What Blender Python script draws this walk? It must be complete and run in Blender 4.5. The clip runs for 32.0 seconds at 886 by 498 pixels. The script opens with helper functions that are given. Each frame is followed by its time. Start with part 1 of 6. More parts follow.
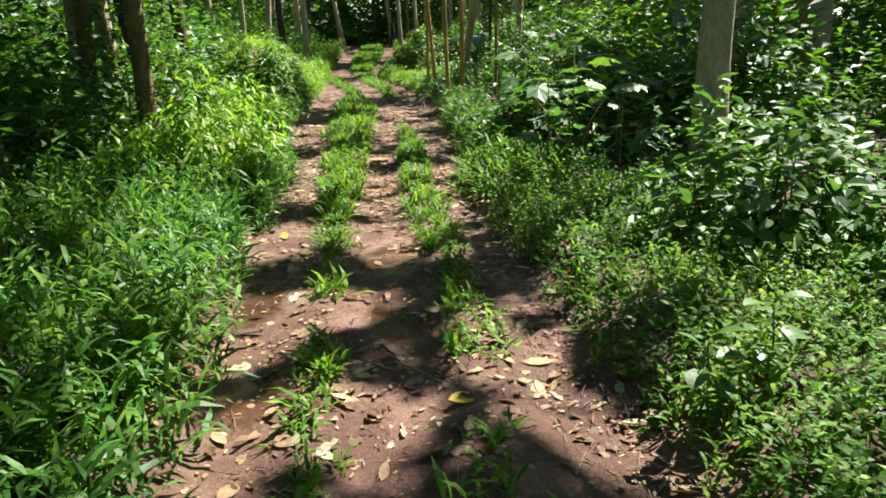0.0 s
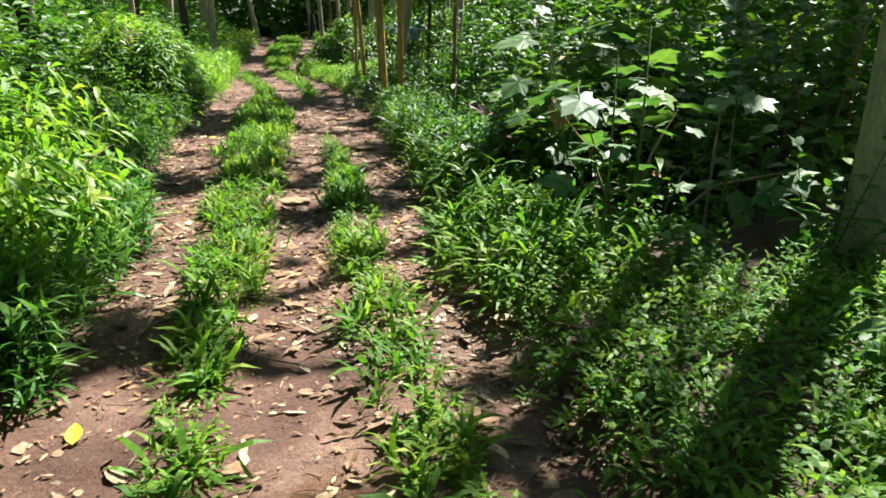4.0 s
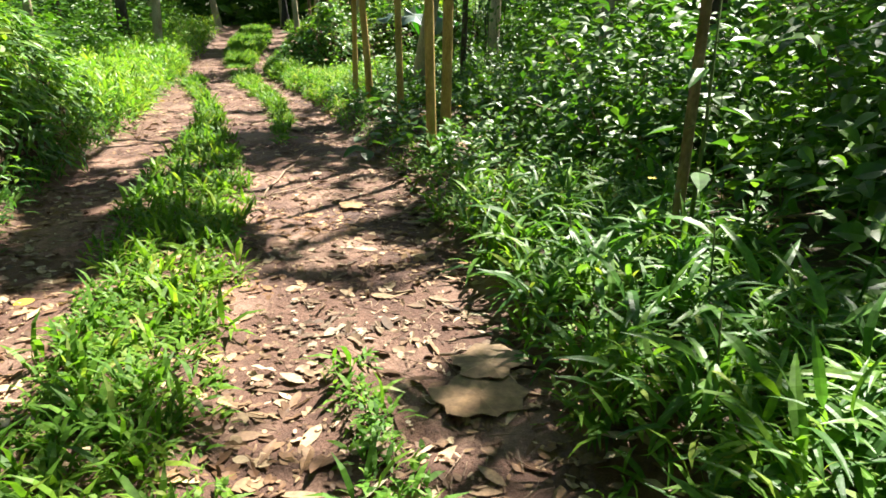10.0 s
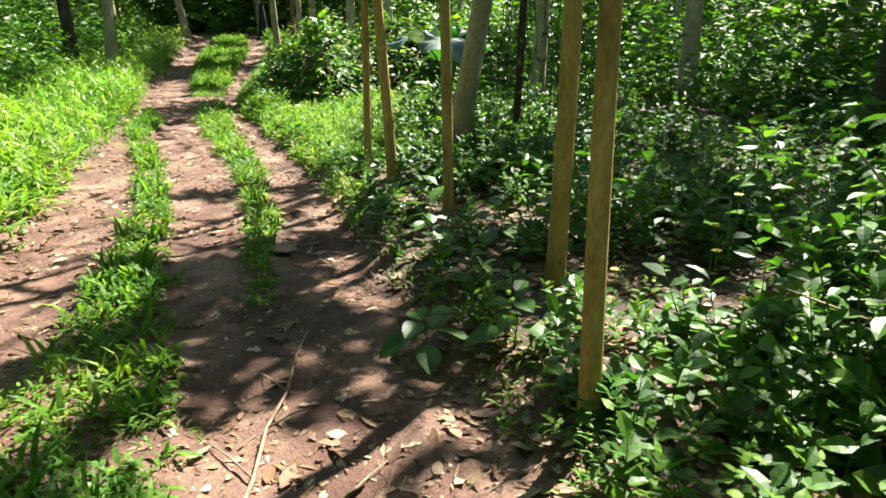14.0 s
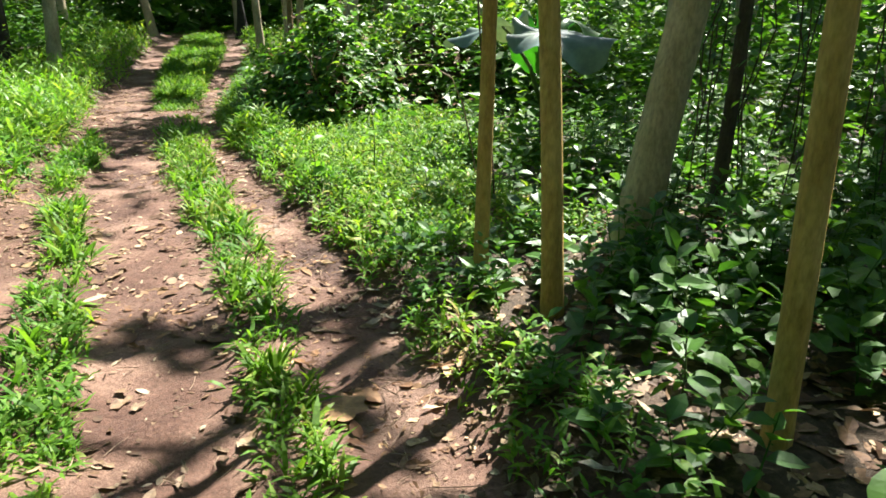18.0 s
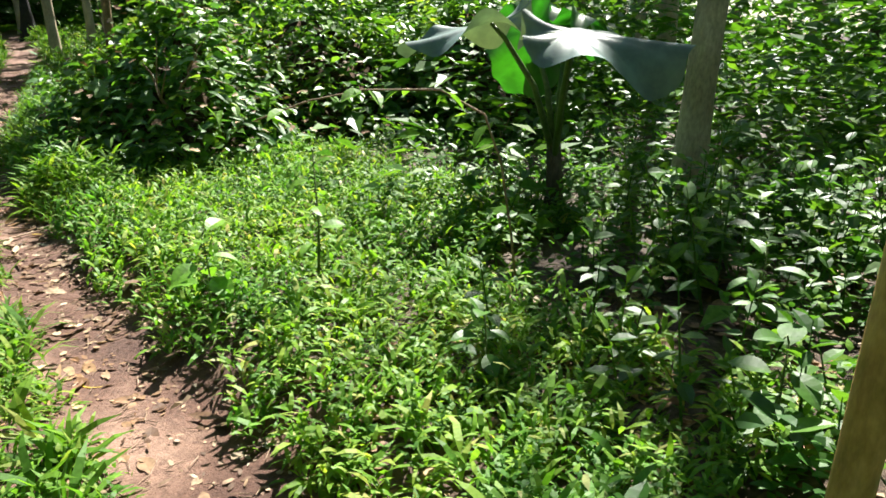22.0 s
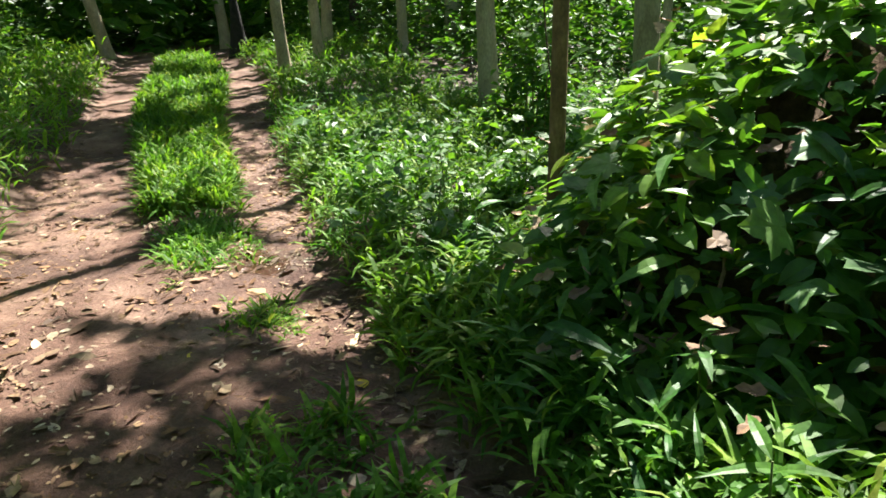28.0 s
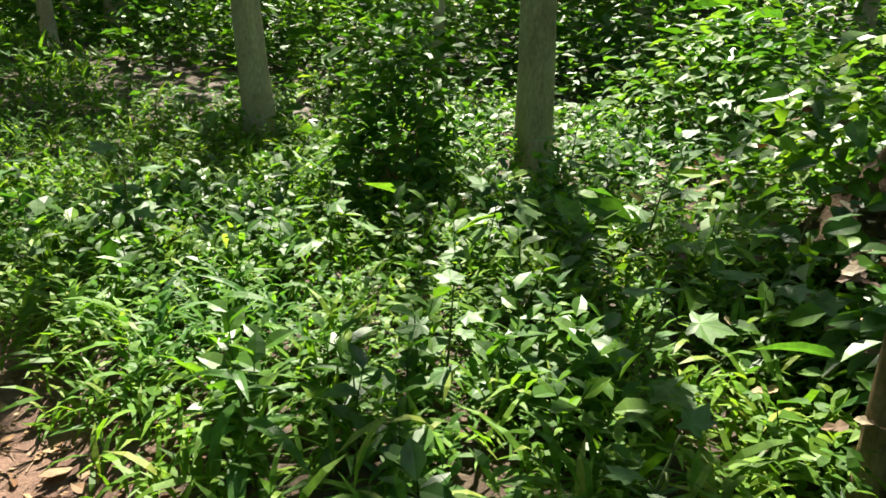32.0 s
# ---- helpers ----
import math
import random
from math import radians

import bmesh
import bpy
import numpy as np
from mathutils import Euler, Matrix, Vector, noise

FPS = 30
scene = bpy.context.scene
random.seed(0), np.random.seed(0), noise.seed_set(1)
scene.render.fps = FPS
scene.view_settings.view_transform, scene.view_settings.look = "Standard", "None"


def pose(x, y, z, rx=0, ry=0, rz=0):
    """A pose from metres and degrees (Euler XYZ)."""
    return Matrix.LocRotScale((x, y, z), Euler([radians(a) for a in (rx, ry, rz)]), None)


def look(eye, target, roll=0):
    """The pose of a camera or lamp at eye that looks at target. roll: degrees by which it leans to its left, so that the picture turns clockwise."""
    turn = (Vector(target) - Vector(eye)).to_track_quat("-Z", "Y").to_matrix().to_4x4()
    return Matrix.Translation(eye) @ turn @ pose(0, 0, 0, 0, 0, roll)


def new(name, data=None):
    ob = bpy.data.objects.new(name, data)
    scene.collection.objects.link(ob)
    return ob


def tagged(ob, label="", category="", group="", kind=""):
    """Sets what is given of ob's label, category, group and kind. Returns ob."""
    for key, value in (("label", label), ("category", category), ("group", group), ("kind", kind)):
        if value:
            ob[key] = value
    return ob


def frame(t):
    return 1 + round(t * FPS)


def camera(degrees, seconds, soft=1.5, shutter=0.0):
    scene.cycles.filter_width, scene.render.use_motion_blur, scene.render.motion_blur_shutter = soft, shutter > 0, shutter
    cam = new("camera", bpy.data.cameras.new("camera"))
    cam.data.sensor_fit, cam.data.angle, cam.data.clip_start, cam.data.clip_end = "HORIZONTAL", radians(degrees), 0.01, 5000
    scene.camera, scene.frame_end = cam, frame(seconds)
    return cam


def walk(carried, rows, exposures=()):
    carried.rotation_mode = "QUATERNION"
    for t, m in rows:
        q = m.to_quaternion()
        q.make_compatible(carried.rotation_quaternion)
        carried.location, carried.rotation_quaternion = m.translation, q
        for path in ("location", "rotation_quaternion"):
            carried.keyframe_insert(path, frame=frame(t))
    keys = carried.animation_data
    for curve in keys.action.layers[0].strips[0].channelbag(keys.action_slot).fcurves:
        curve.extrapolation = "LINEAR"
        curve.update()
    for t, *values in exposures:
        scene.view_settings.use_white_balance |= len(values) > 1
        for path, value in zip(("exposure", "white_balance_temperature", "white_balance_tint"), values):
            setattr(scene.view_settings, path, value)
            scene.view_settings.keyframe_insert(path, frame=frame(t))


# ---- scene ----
cam = camera(65.4, 32.0, soft=1.65)
PATH = [
    (0.0, (-0.008, 0.001, 1.580), (-0.037, 3.820, 0.390), -2.07),
    (0.5, (0.057, 0.332, 1.560), (0.050, 4.150, 0.370), -1.93),
    (1.0, (0.075, 0.697, 1.519), (0.118, 4.517, 0.333), -1.83),
    (1.5, (0.018, 1.118, 1.506), (0.277, 4.925, 0.304), -1.45),
    (2.0, (-0.002, 1.579, 1.478), (0.369, 5.373, 0.266), -1.22),
    (2.5, (-0.117, 1.991, 1.458), (0.271, 5.782, 0.245), -1.14),
    (3.0, (-0.243, 2.371, 1.442), (0.159, 6.160, 0.224), -0.84),
    (3.5, (-0.269, 2.802, 1.408), (0.146, 6.592, 0.197), -0.54),
    (5.5, (-0.417, 4.873, 1.460), (0.005, 8.650, 0.213), -0.30),
    (6.0, (-0.566, 5.366, 1.465), (-0.150, 9.143, 0.216), -0.28),
    (6.5, (-0.655, 5.799, 1.422), (-0.244, 9.578, 0.177), -0.21),
    (7.0, (-0.652, 6.384, 1.413), (-0.268, 10.164, 0.162), -0.33),
    (7.5, (-0.655, 6.934, 1.371), (-0.258, 10.711, 0.117), -0.19),
    (8.0, (-0.656, 7.424, 1.366), (-0.209, 11.198, 0.118), -0.14),
    (8.5, (-0.612, 8.067, 1.407), (-0.135, 11.830, 0.137), -0.11),
    (9.0, (-0.711, 8.608, 1.377), (-0.202, 12.370, 0.116), 0.29),
    (9.5, (-0.821, 9.194, 1.373), (-0.255, 12.948, 0.111), 0.38),
    (10.0, (-0.752, 9.787, 1.401), (-0.177, 13.538, 0.136), 0.33),
    (10.5, (-0.779, 10.296, 1.427), (-0.194, 14.048, 0.167), 0.47),
    (11.0, (-0.785, 10.815, 1.456), (-0.164, 14.562, 0.200), 0.59),
    (11.5, (-0.743, 11.365, 1.534), (-0.100, 15.107, 0.276), 0.67),
    (12.0, (-0.832, 11.883, 1.559), (-0.181, 15.623, 0.299), 0.52),
    (12.5, (-0.882, 12.341, 1.638), (-0.226, 16.079, 0.376), 0.33),
    (13.0, (-0.852, 12.864, 1.717), (-0.181, 16.598, 0.449), 0.39),
    (13.5, (-0.903, 13.279, 1.745), (-0.232, 17.015, 0.485), 0.28),
    (14.0, (-0.973, 13.753, 1.786), (-0.298, 17.484, 0.514), -0.05),
    (14.5, (-0.928, 14.252, 1.768), (-0.255, 17.982, 0.490), -0.30),
    (16.5, (-1.158, 16.630, 1.557), (-0.432, 20.359, 0.306), 0.50),
    (17.0, (-1.280, 17.034, 1.576), (-0.552, 20.764, 0.328), 0.24),
    (17.5, (-1.313, 17.436, 1.562), (-0.579, 21.162, 0.306), -0.04),
    (18.0, (-1.473, 17.834, 1.580), (-0.662, 21.542, 0.319), 0.13),
    (18.5, (-1.618, 18.104, 1.585), (-0.692, 21.788, 0.335), 0.15),
    (19.0, (-1.589, 18.559, 1.556), (-0.582, 22.220, 0.301), 0.38),
    (19.5, (-1.621, 18.841, 1.574), (-0.476, 22.463, 0.321), 0.53),
    (20.0, (-1.649, 19.297, 1.574), (-0.159, 22.793, 0.325), 0.76),
    (20.5, (-1.572, 19.691, 1.522), (0.065, 23.120, 0.271), 0.82),
    (21.0, (-1.483, 20.075, 1.508), (0.208, 23.476, 0.252), 0.70),
    (21.5, (-1.578, 20.468, 1.499), (0.152, 23.852, 0.250), 0.71),
    (22.0, (-1.714, 20.874, 1.486), (0.019, 24.265, 0.264), 1.02),
    (22.5, (-1.841, 21.367, 1.453), (-0.093, 24.758, 0.250), 1.37),
    (23.0, (-2.030, 21.775, 1.444), (-0.319, 25.187, 0.249), 1.41),
    (23.5, (-2.282, 22.182, 1.477), (-0.658, 25.638, 0.286), 1.33),
    (24.0, (-2.435, 22.557, 1.473), (-1.009, 26.098, 0.279), 0.67),
    (24.5, (-2.570, 23.083, 1.476), (-1.411, 26.719, 0.277), 0.14),
    (25.0, (-2.744, 23.580, 1.526), (-1.629, 27.225, 0.316), 0.06),
    (25.5, (-2.836, 24.070, 1.519), (-1.740, 27.720, 0.304), -0.06),
    (26.0, (-2.923, 24.624, 1.515), (-1.919, 28.296, 0.287), -0.32),
    (26.5, (-3.039, 25.092, 1.542), (-2.057, 28.770, 0.313), -0.44),
    (28.5, (-3.204, 27.071, 1.547), (-2.681, 28.899, 0.925), -2.30),
    (29.0, (-3.198, 27.620, 1.562), (-2.654, 29.441, 0.938), -2.10),
    (29.5, (-3.300, 28.090, 1.539), (-2.594, 29.853, 0.913), -1.50),
    (30.0, (-3.314, 28.546, 1.509), (-2.407, 30.210, 0.868), -1.00),
    (30.5, (-3.314, 28.948, 1.532), (-2.233, 30.503, 0.889), -0.40),
    (31.0, (-3.431, 29.248, 1.538), (-2.163, 30.654, 0.894), 0.10),
    (31.5, (-3.386, 29.651, 1.512), (-2.048, 30.992, 0.870), 0.30),
    (32.0, (-3.299, 30.071, 1.513), (-1.948, 31.396, 0.863), 0.10),
]
walk(cam, [(t, look(eye, target, roll)) for t, eye, target, roll in PATH],
     exposures=[(0.0, 1.9, 6400, 10), (3.0, 1.95, 6250, 10), (5.0, 1.95, 6250, 11), (7.0, 2.1, 6400, 10), (9.0, 2.25, 6550, 10), (12.0, 2.32, 6700, 10), (14.5, 2.35, 6450, 10), (17.0, 2.2, 6350, 10), (20.0, 2.1, 6400, 10), (23.0, 2.0, 6200, 12), (26.0, 2.0, 5650, 18), (28.0, 2.18, 6400, 10), (30.0, 2.18, 6750, 8), (32.0, 2.12, 6850, 8)])

# ---- light ----
SUN_AZ, SUN_EL = 46.0, 54.0
SUN_DIR = Vector((math.sin(radians(SUN_AZ)) * math.cos(radians(SUN_EL)),
                  math.cos(radians(SUN_AZ)) * math.cos(radians(SUN_EL)), math.sin(radians(SUN_EL))))
world = bpy.data.worlds.new("world")
scene.world = world
world.use_nodes = True
sky = world.node_tree.nodes.new("ShaderNodeTexSky")
sky.sky_type = 'NISHITA'
sky.sun_disc = False
sky.sun_elevation, sky.sun_rotation = radians(SUN_EL), radians(SUN_AZ)
bg = world.node_tree.nodes["Background"]
bg.inputs["Strength"].default_value = 0.05
world.node_tree.links.new(sky.outputs["Color"], bg.inputs["Color"])
sun_data = bpy.data.lights.new("sun", 'SUN')
sun_data.energy, sun_data.angle, sun_data.color = 5.0, radians(0.53), (1.0, 0.95, 0.86)
sun = new("sun", sun_data)
sun.matrix_world = look((20, 20, 30), Vector((20, 20, 30)) - SUN_DIR)
scene.view_settings.exposure = 2.2


# ---- materials ----
def shader(name):
    m = bpy.data.materials.new(name)
    m.use_nodes = True
    t = m.node_tree
    t.nodes.clear()
    out = t.nodes.new("ShaderNodeOutputMaterial")
    return m, t, out


def node(t, kind, **ins):
    n = t.nodes.new(kind)
    for k, v in ins.items():
        n.inputs[k].default_value = v
    return n


def ramp(t, fac, stops):
    r = t.nodes.new("ShaderNodeValToRGB")
    while len(r.color_ramp.elements) < len(stops):
        r.color_ramp.elements.new(0.5)
    for e, (p, c) in zip(r.color_ramp.elements, stops):
        e.position, e.color = p, (*c, 1)
    t.links.new(fac, r.inputs["Fac"])
    return r.outputs["Color"]


def coords(t):
    return t.nodes.new("ShaderNodeNewGeometry").outputs["Position"]


def noise_tex(t, vec, scale, detail=4.0, rough=0.6):
    n = node(t, "ShaderNodeTexNoise", Scale=scale, Detail=detail, Roughness=rough)
    t.links.new(vec, n.inputs["Vector"])
    return n.outputs["Fac"]


def mix_col(t, fac, a, b, mode='MIX'):
    m = t.nodes.new("ShaderNodeMix")
    m.data_type, m.blend_type = 'RGBA', mode
    for sock, v in ((m.inputs[0], fac), (m.inputs[6], a), (m.inputs[7], b)):
        if hasattr(v, "links"):
            t.links.new(v, sock)
        elif isinstance(v, (int, float)):
            sock.default_value = v
        else:
            sock.default_value = (*v, 1)
    return m.outputs[2]


def leaf_material(name, stops, rough=0.42, spec=0.5, trans=0.38, glow=(1.4, 1.5, 0.6), veins=False, scale=30.0):
    """Thin leaf: glossy cuticle over a diffuse body that lets some light through."""
    m, t, out = shader(name)
    geo = t.nodes.new("ShaderNodeNewGeometry")
    col = ramp(t, geo.outputs["Random Per Island"], stops)
    n1 = noise_tex(t, geo.outputs["Position"], scale, 3.0)
    shade = ramp(t, n1, [(0.3, (0.62, 0.62, 0.62)), (0.7, (1.25, 1.25, 1.15))])
    col = mix_col(t, 1.0, col, shade, 'MULTIPLY')
    n2 = noise_tex(t, geo.outputs["Position"], 0.9, 2.0)
    drift = ramp(t, n2, [(0.35, (0.8, 0.92, 0.95)), (0.65, (1.2, 1.08, 0.85))])
    col = mix_col(t, 1.0, col, drift, 'MULTIPLY')
    p = node(t, "ShaderNodeBsdfPrincipled", Roughness=rough)
    p.inputs["Specular IOR Level"].default_value = spec
    t.links.new(col, p.inputs["Base Color"])
    bump = node(t, "ShaderNodeBump", Strength=0.25, Distance=0.004)
    t.links.new(noise_tex(t, geo.outputs["Position"], scale * 3.0, 2.0), bump.inputs["Height"])
    t.links.new(bump.outputs["Normal"], p.inputs["Normal"])
    tr = t.nodes.new("ShaderNodeBsdfTranslucent")
    t.links.new(mix_col(t, 1.0, col, glow, 'MULTIPLY'), tr.inputs["Color"])
    mx = node(t, "ShaderNodeMixShader", Fac=trans)
    t.links.new(p.outputs[0], mx.inputs[1])
    t.links.new(tr.outputs[0], mx.inputs[2])
    t.links.new(mx.outputs[0], out.inputs["Surface"])
    return m


def solid_material(name, stops, scale=8.0, rough=0.8, bump=0.4, dist=0.01, spec=0.3, stretch=(1, 1, 1), fine=60.0):
    m, t, out = shader(name)
    mp = t.nodes.new("ShaderNodeMapping")
    mp.inputs["Scale"].default_value = stretch
    t.links.new(coords(t), mp.inputs["Vector"])
    v = mp.outputs[0]
    col = ramp(t, noise_tex(t, v, scale, 6.0, 0.65), stops)
    spots = ramp(t, noise_tex(t, v, fine, 3.0), [(0.3, (0.7, 0.7, 0.7)), (0.65, (1.15, 1.12, 1.1))])
    col = mix_col(t, 1.0, col, spots, 'MULTIPLY')
    p = node(t, "ShaderNodeBsdfPrincipled", Roughness=rough)
    p.inputs["Specular IOR Level"].default_value = spec
    t.links.new(col, p.inputs["Base Color"])
    b = node(t, "ShaderNodeBump", Strength=bump, Distance=dist)
    t.links.new(noise_tex(t, v, fine * 0.6, 5.0, 0.7), b.inputs["Height"])
    t.links.new(b.outputs["Normal"], p.inputs["Normal"])
    t.links.new(p.outputs[0], out.inputs["Surface"])
    return m


def soil_material():
    m, t, out = shader("soil")
    v = coords(t)
    col = ramp(t, noise_tex(t, v, 1.3, 6.0, 0.6),
               [(0.3, (0.070, 0.034, 0.024)), (0.5, (0.140, 0.077, 0.054)), (0.7, (0.31, 0.20, 0.148))])
    grain = ramp(t, noise_tex(t, v, 38.0, 6.0, 0.75), [(0.3, (0.58, 0.56, 0.54)), (0.7, (1.3, 1.28, 1.26))])
    col = mix_col(t, 1.0, col, grain, 'MULTIPLY')
    crumbs = ramp(t, noise_tex(t, v, 140.0, 3.0), [(0.4, (0.8, 0.78, 0.76)), (0.7, (1.2, 1.18, 1.15))])
    col = mix_col(t, 1.0, col, crumbs, 'MULTIPLY')
    att = t.nodes.new("ShaderNodeAttribute")
    att.attribute_name = "humus"
    litter = ramp(t, noise_tex(t, v, 26.0, 5.0, 0.7),
                  [(0.3, (0.018, 0.013, 0.008)), (0.5, (0.06, 0.042, 0.025)), (0.7, (0.15, 0.105, 0.068))])
    col = mix_col(t, att.outputs["Fac"], col, litter)
    damp = t.nodes.new("ShaderNodeAttribute")
    damp.attribute_name = "damp"
    col = mix_col(t, damp.outputs["Fac"], col, mix_col(t, 1.0, col, (0.62, 0.55, 0.45), 'MULTIPLY'))
    wet = ramp(t, noise_tex(t, v, 0.9, 3.0), [(0.45, (0.85, 0.85, 0.85)), (0.63, (0.6, 0.6, 0.6))])
    wet = mix_col(t, damp.outputs["Fac"], wet, (0.16, 0.16, 0.16))
    p = t.nodes.new("ShaderNodeBsdfPrincipled")
    t.links.new(col, p.inputs["Base Color"])
    t.links.new(wet, p.inputs["Roughness"])
    p.inputs["Specular IOR Level"].default_value = 0.35
    b = node(t, "ShaderNodeBump", Strength=0.95, Distance=0.026)
    t.links.new(noise_tex(t, v, 24.0, 8.0, 0.78), b.inputs["Height"])
    t.links.new(b.outputs["Normal"], p.inputs["Normal"])
    t.links.new(p.outputs[0], out.inputs["Surface"])
    return m


SOIL = soil_material()
GRASS = leaf_material("grass_leaf", [(0.0, (0.060, 0.140, 0.020)), (0.5, (0.100, 0.215, 0.028)), (0.85, (0.155, 0.285, 0.036)), (1.0, (0.240, 0.295, 0.080))], rough=0.5, spec=0.2, trans=0.45)
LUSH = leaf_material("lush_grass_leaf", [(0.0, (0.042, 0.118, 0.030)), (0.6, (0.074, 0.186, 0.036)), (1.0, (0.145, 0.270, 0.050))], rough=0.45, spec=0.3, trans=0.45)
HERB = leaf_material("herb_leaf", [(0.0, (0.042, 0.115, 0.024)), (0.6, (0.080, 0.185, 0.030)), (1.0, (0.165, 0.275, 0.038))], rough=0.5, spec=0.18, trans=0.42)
# grass brightened and yellowed to paint in the clearing's sun, plus some straw blades
SUNLIT_MEADOW = leaf_material("sunlit_meadow_leaf", [(0.0, (0.075, 0.185, 0.022)), (0.5, (0.125, 0.260, 0.030)), (0.92, (0.220, 0.335, 0.048)), (1.0, (0.36, 0.33, 0.14))], rough=0.5, spec=0.25, trans=0.45)
BROAD = leaf_material("broad_leaf", [(0.0, (0.03, 0.09, 0.015)), (0.6, (0.06, 0.15, 0.022)), (1.0, (0.12, 0.24, 0.03))], rough=0.46, spec=0.45, trans=0.4, scale=14.0)
LOBED = leaf_material("lobed_leaf", [(0.0, (0.055, 0.13, 0.045)), (0.7, (0.095, 0.19, 0.065)), (1.0, (0.15, 0.26, 0.07))], rough=0.5, spec=0.35, trans=0.36, scale=16.0)
# paler leaf copy: sunlight painted into lit grass, also used for yellowing leaves
SUNLIT_YELLOWED = leaf_material("sunlit_yellow_green_leaf", [(0.0, (0.090, 0.205, 0.026)), (0.6, (0.150, 0.295, 0.034)), (1.0, (0.270, 0.360, 0.070))], rough=0.45, spec=0.35, trans=0.45)
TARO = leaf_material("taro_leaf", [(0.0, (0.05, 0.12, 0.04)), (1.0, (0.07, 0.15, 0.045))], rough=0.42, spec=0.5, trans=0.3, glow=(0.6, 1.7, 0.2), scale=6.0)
# greyer copy of the taro leaf: sky sheen painted into its colour
TARO_SKY_SHEEN = leaf_material("taro_sheen", [(0.0, (0.12, 0.165, 0.155)), (1.0, (0.15, 0.20, 0.185))], rough=0.45, spec=0.5, trans=0.15, scale=7.0)
CANOPY = leaf_material("canopy_leaf", [(0.0, (0.035, 0.10, 0.012)), (0.6, (0.06, 0.16, 0.016)), (1.0, (0.10, 0.22, 0.02))], rough=0.45, spec=0.35, trans=0.35, scale=8.0)
DRY = leaf_material("dry_leaf", [(0.0, (0.07, 0.036, 0.022)), (0.3, (0.15, 0.085, 0.055)), (0.65, (0.26, 0.165, 0.11)), (0.88, (0.38, 0.27, 0.19)), (1.0, (0.52, 0.41, 0.31))],
                    rough=0.65, spec=0.25, trans=0.12, glow=(1, 0.9, 0.7), scale=40.0)
ROT = leaf_material("rotting_leaf", [(0.0, (0.20, 0.13, 0.09)), (1.0, (0.32, 0.22, 0.155))], rough=0.8, spec=0.15, trans=0.05, glow=(1, 0.9, 0.7), scale=22.0)
GLOSSY = leaf_material("glossy_creeper_leaf", [(0.0, (0.04, 0.11, 0.016)), (0.6, (0.075, 0.17, 0.022)), (0.9, (0.12, 0.24, 0.026)), (1.0, (0.2, 0.3, 0.03))], rough=0.45, spec=0.5, trans=0.4, scale=14.0)
YELLOW = leaf_material("yellow_dry_leaf", [(0.0, (0.55, 0.36, 0.03)), (1.0, (0.68, 0.50, 0.06))], rough=0.5, trans=0.2, glow=(1, 0.9, 0.6))
FLOWER = leaf_material("yellow_petal", [(0.0, (0.75, 0.50, 0.01)), (1.0, (0.8, 0.60, 0.02))], rough=0.6, trans=0.3, glow=(1, 1, 0.5))
STEM = solid_material("green_stem", [(0.3, (0.05, 0.09, 0.02)), (0.7, (0.11, 0.15, 0.045))], rough=0.5, bump=0.2)
TWIG = solid_material("dry_twig", [(0.3, (0.14, 0.09, 0.06)), (0.55, (0.27, 0.19, 0.13)), (0.75, (0.40, 0.31, 0.23))], scale=12.0, bump=0.5)
PALE = solid_material("pale_bark", [(0.25, (0.19, 0.155, 0.09)), (0.5, (0.35, 0.30, 0.195)), (0.75, (0.50, 0.44, 0.31))], scale=3.5, rough=0.85, stretch=(1, 1, 0.45), dist=0.02, bump=0.6, fine=45.0)
TAN = solid_material("tan_bark", [(0.25, (0.20, 0.125, 0.034)), (0.5, (0.36, 0.245, 0.072)), (0.8, (0.52, 0.39, 0.15))], scale=7.0, rough=0.8, stretch=(1, 1, 0.35), dist=0.012, bump=0.5, fine=60.0)
DARK = solid_material("dark_bark", [(0.3, (0.03, 0.024, 0.018)), (0.6, (0.08, 0.062, 0.045)), (0.8, (0.14, 0.12, 0.095))], scale=6.0, rough=0.9, stretch=(1, 1, 0.4), dist=0.02, bump=0.8)
BROWN = solid_material("brown_bark", [(0.25, (0.08, 0.05, 0.025)), (0.5, (0.18, 0.12, 0.06)), (0.75, (0.30, 0.21, 0.12))], scale=9.0, rough=0.85, stretch=(1, 1, 0.5), dist=0.012, bump=0.7)
EARTH = solid_material("bank_earth", [(0.3, (0.03, 0.022, 0.014)), (0.55, (0.08, 0.055, 0.035)), (0.75, (0.15, 0.105, 0.07))], scale=9.0, rough=0.95, bump=1.0, dist=0.03, spec=0.1, fine=40.0)
CHAR = solid_material("charred_wood", [(0.3, (0.008, 0.008, 0.008)), (0.7, (0.03, 0.028, 0.026))], rough=0.85, bump=0.8)


# ---- mesh tools ----
RNG = np.random.RandomState(7)


def part(name, mesh, material, parent=None, label=""):
    ob = new(name, mesh)
    if material is not None and not mesh.materials:
        mesh.materials.append(material)
    if parent is not None:
        ob.parent = parent
    if label:
        ob["label"] = label
    return ob


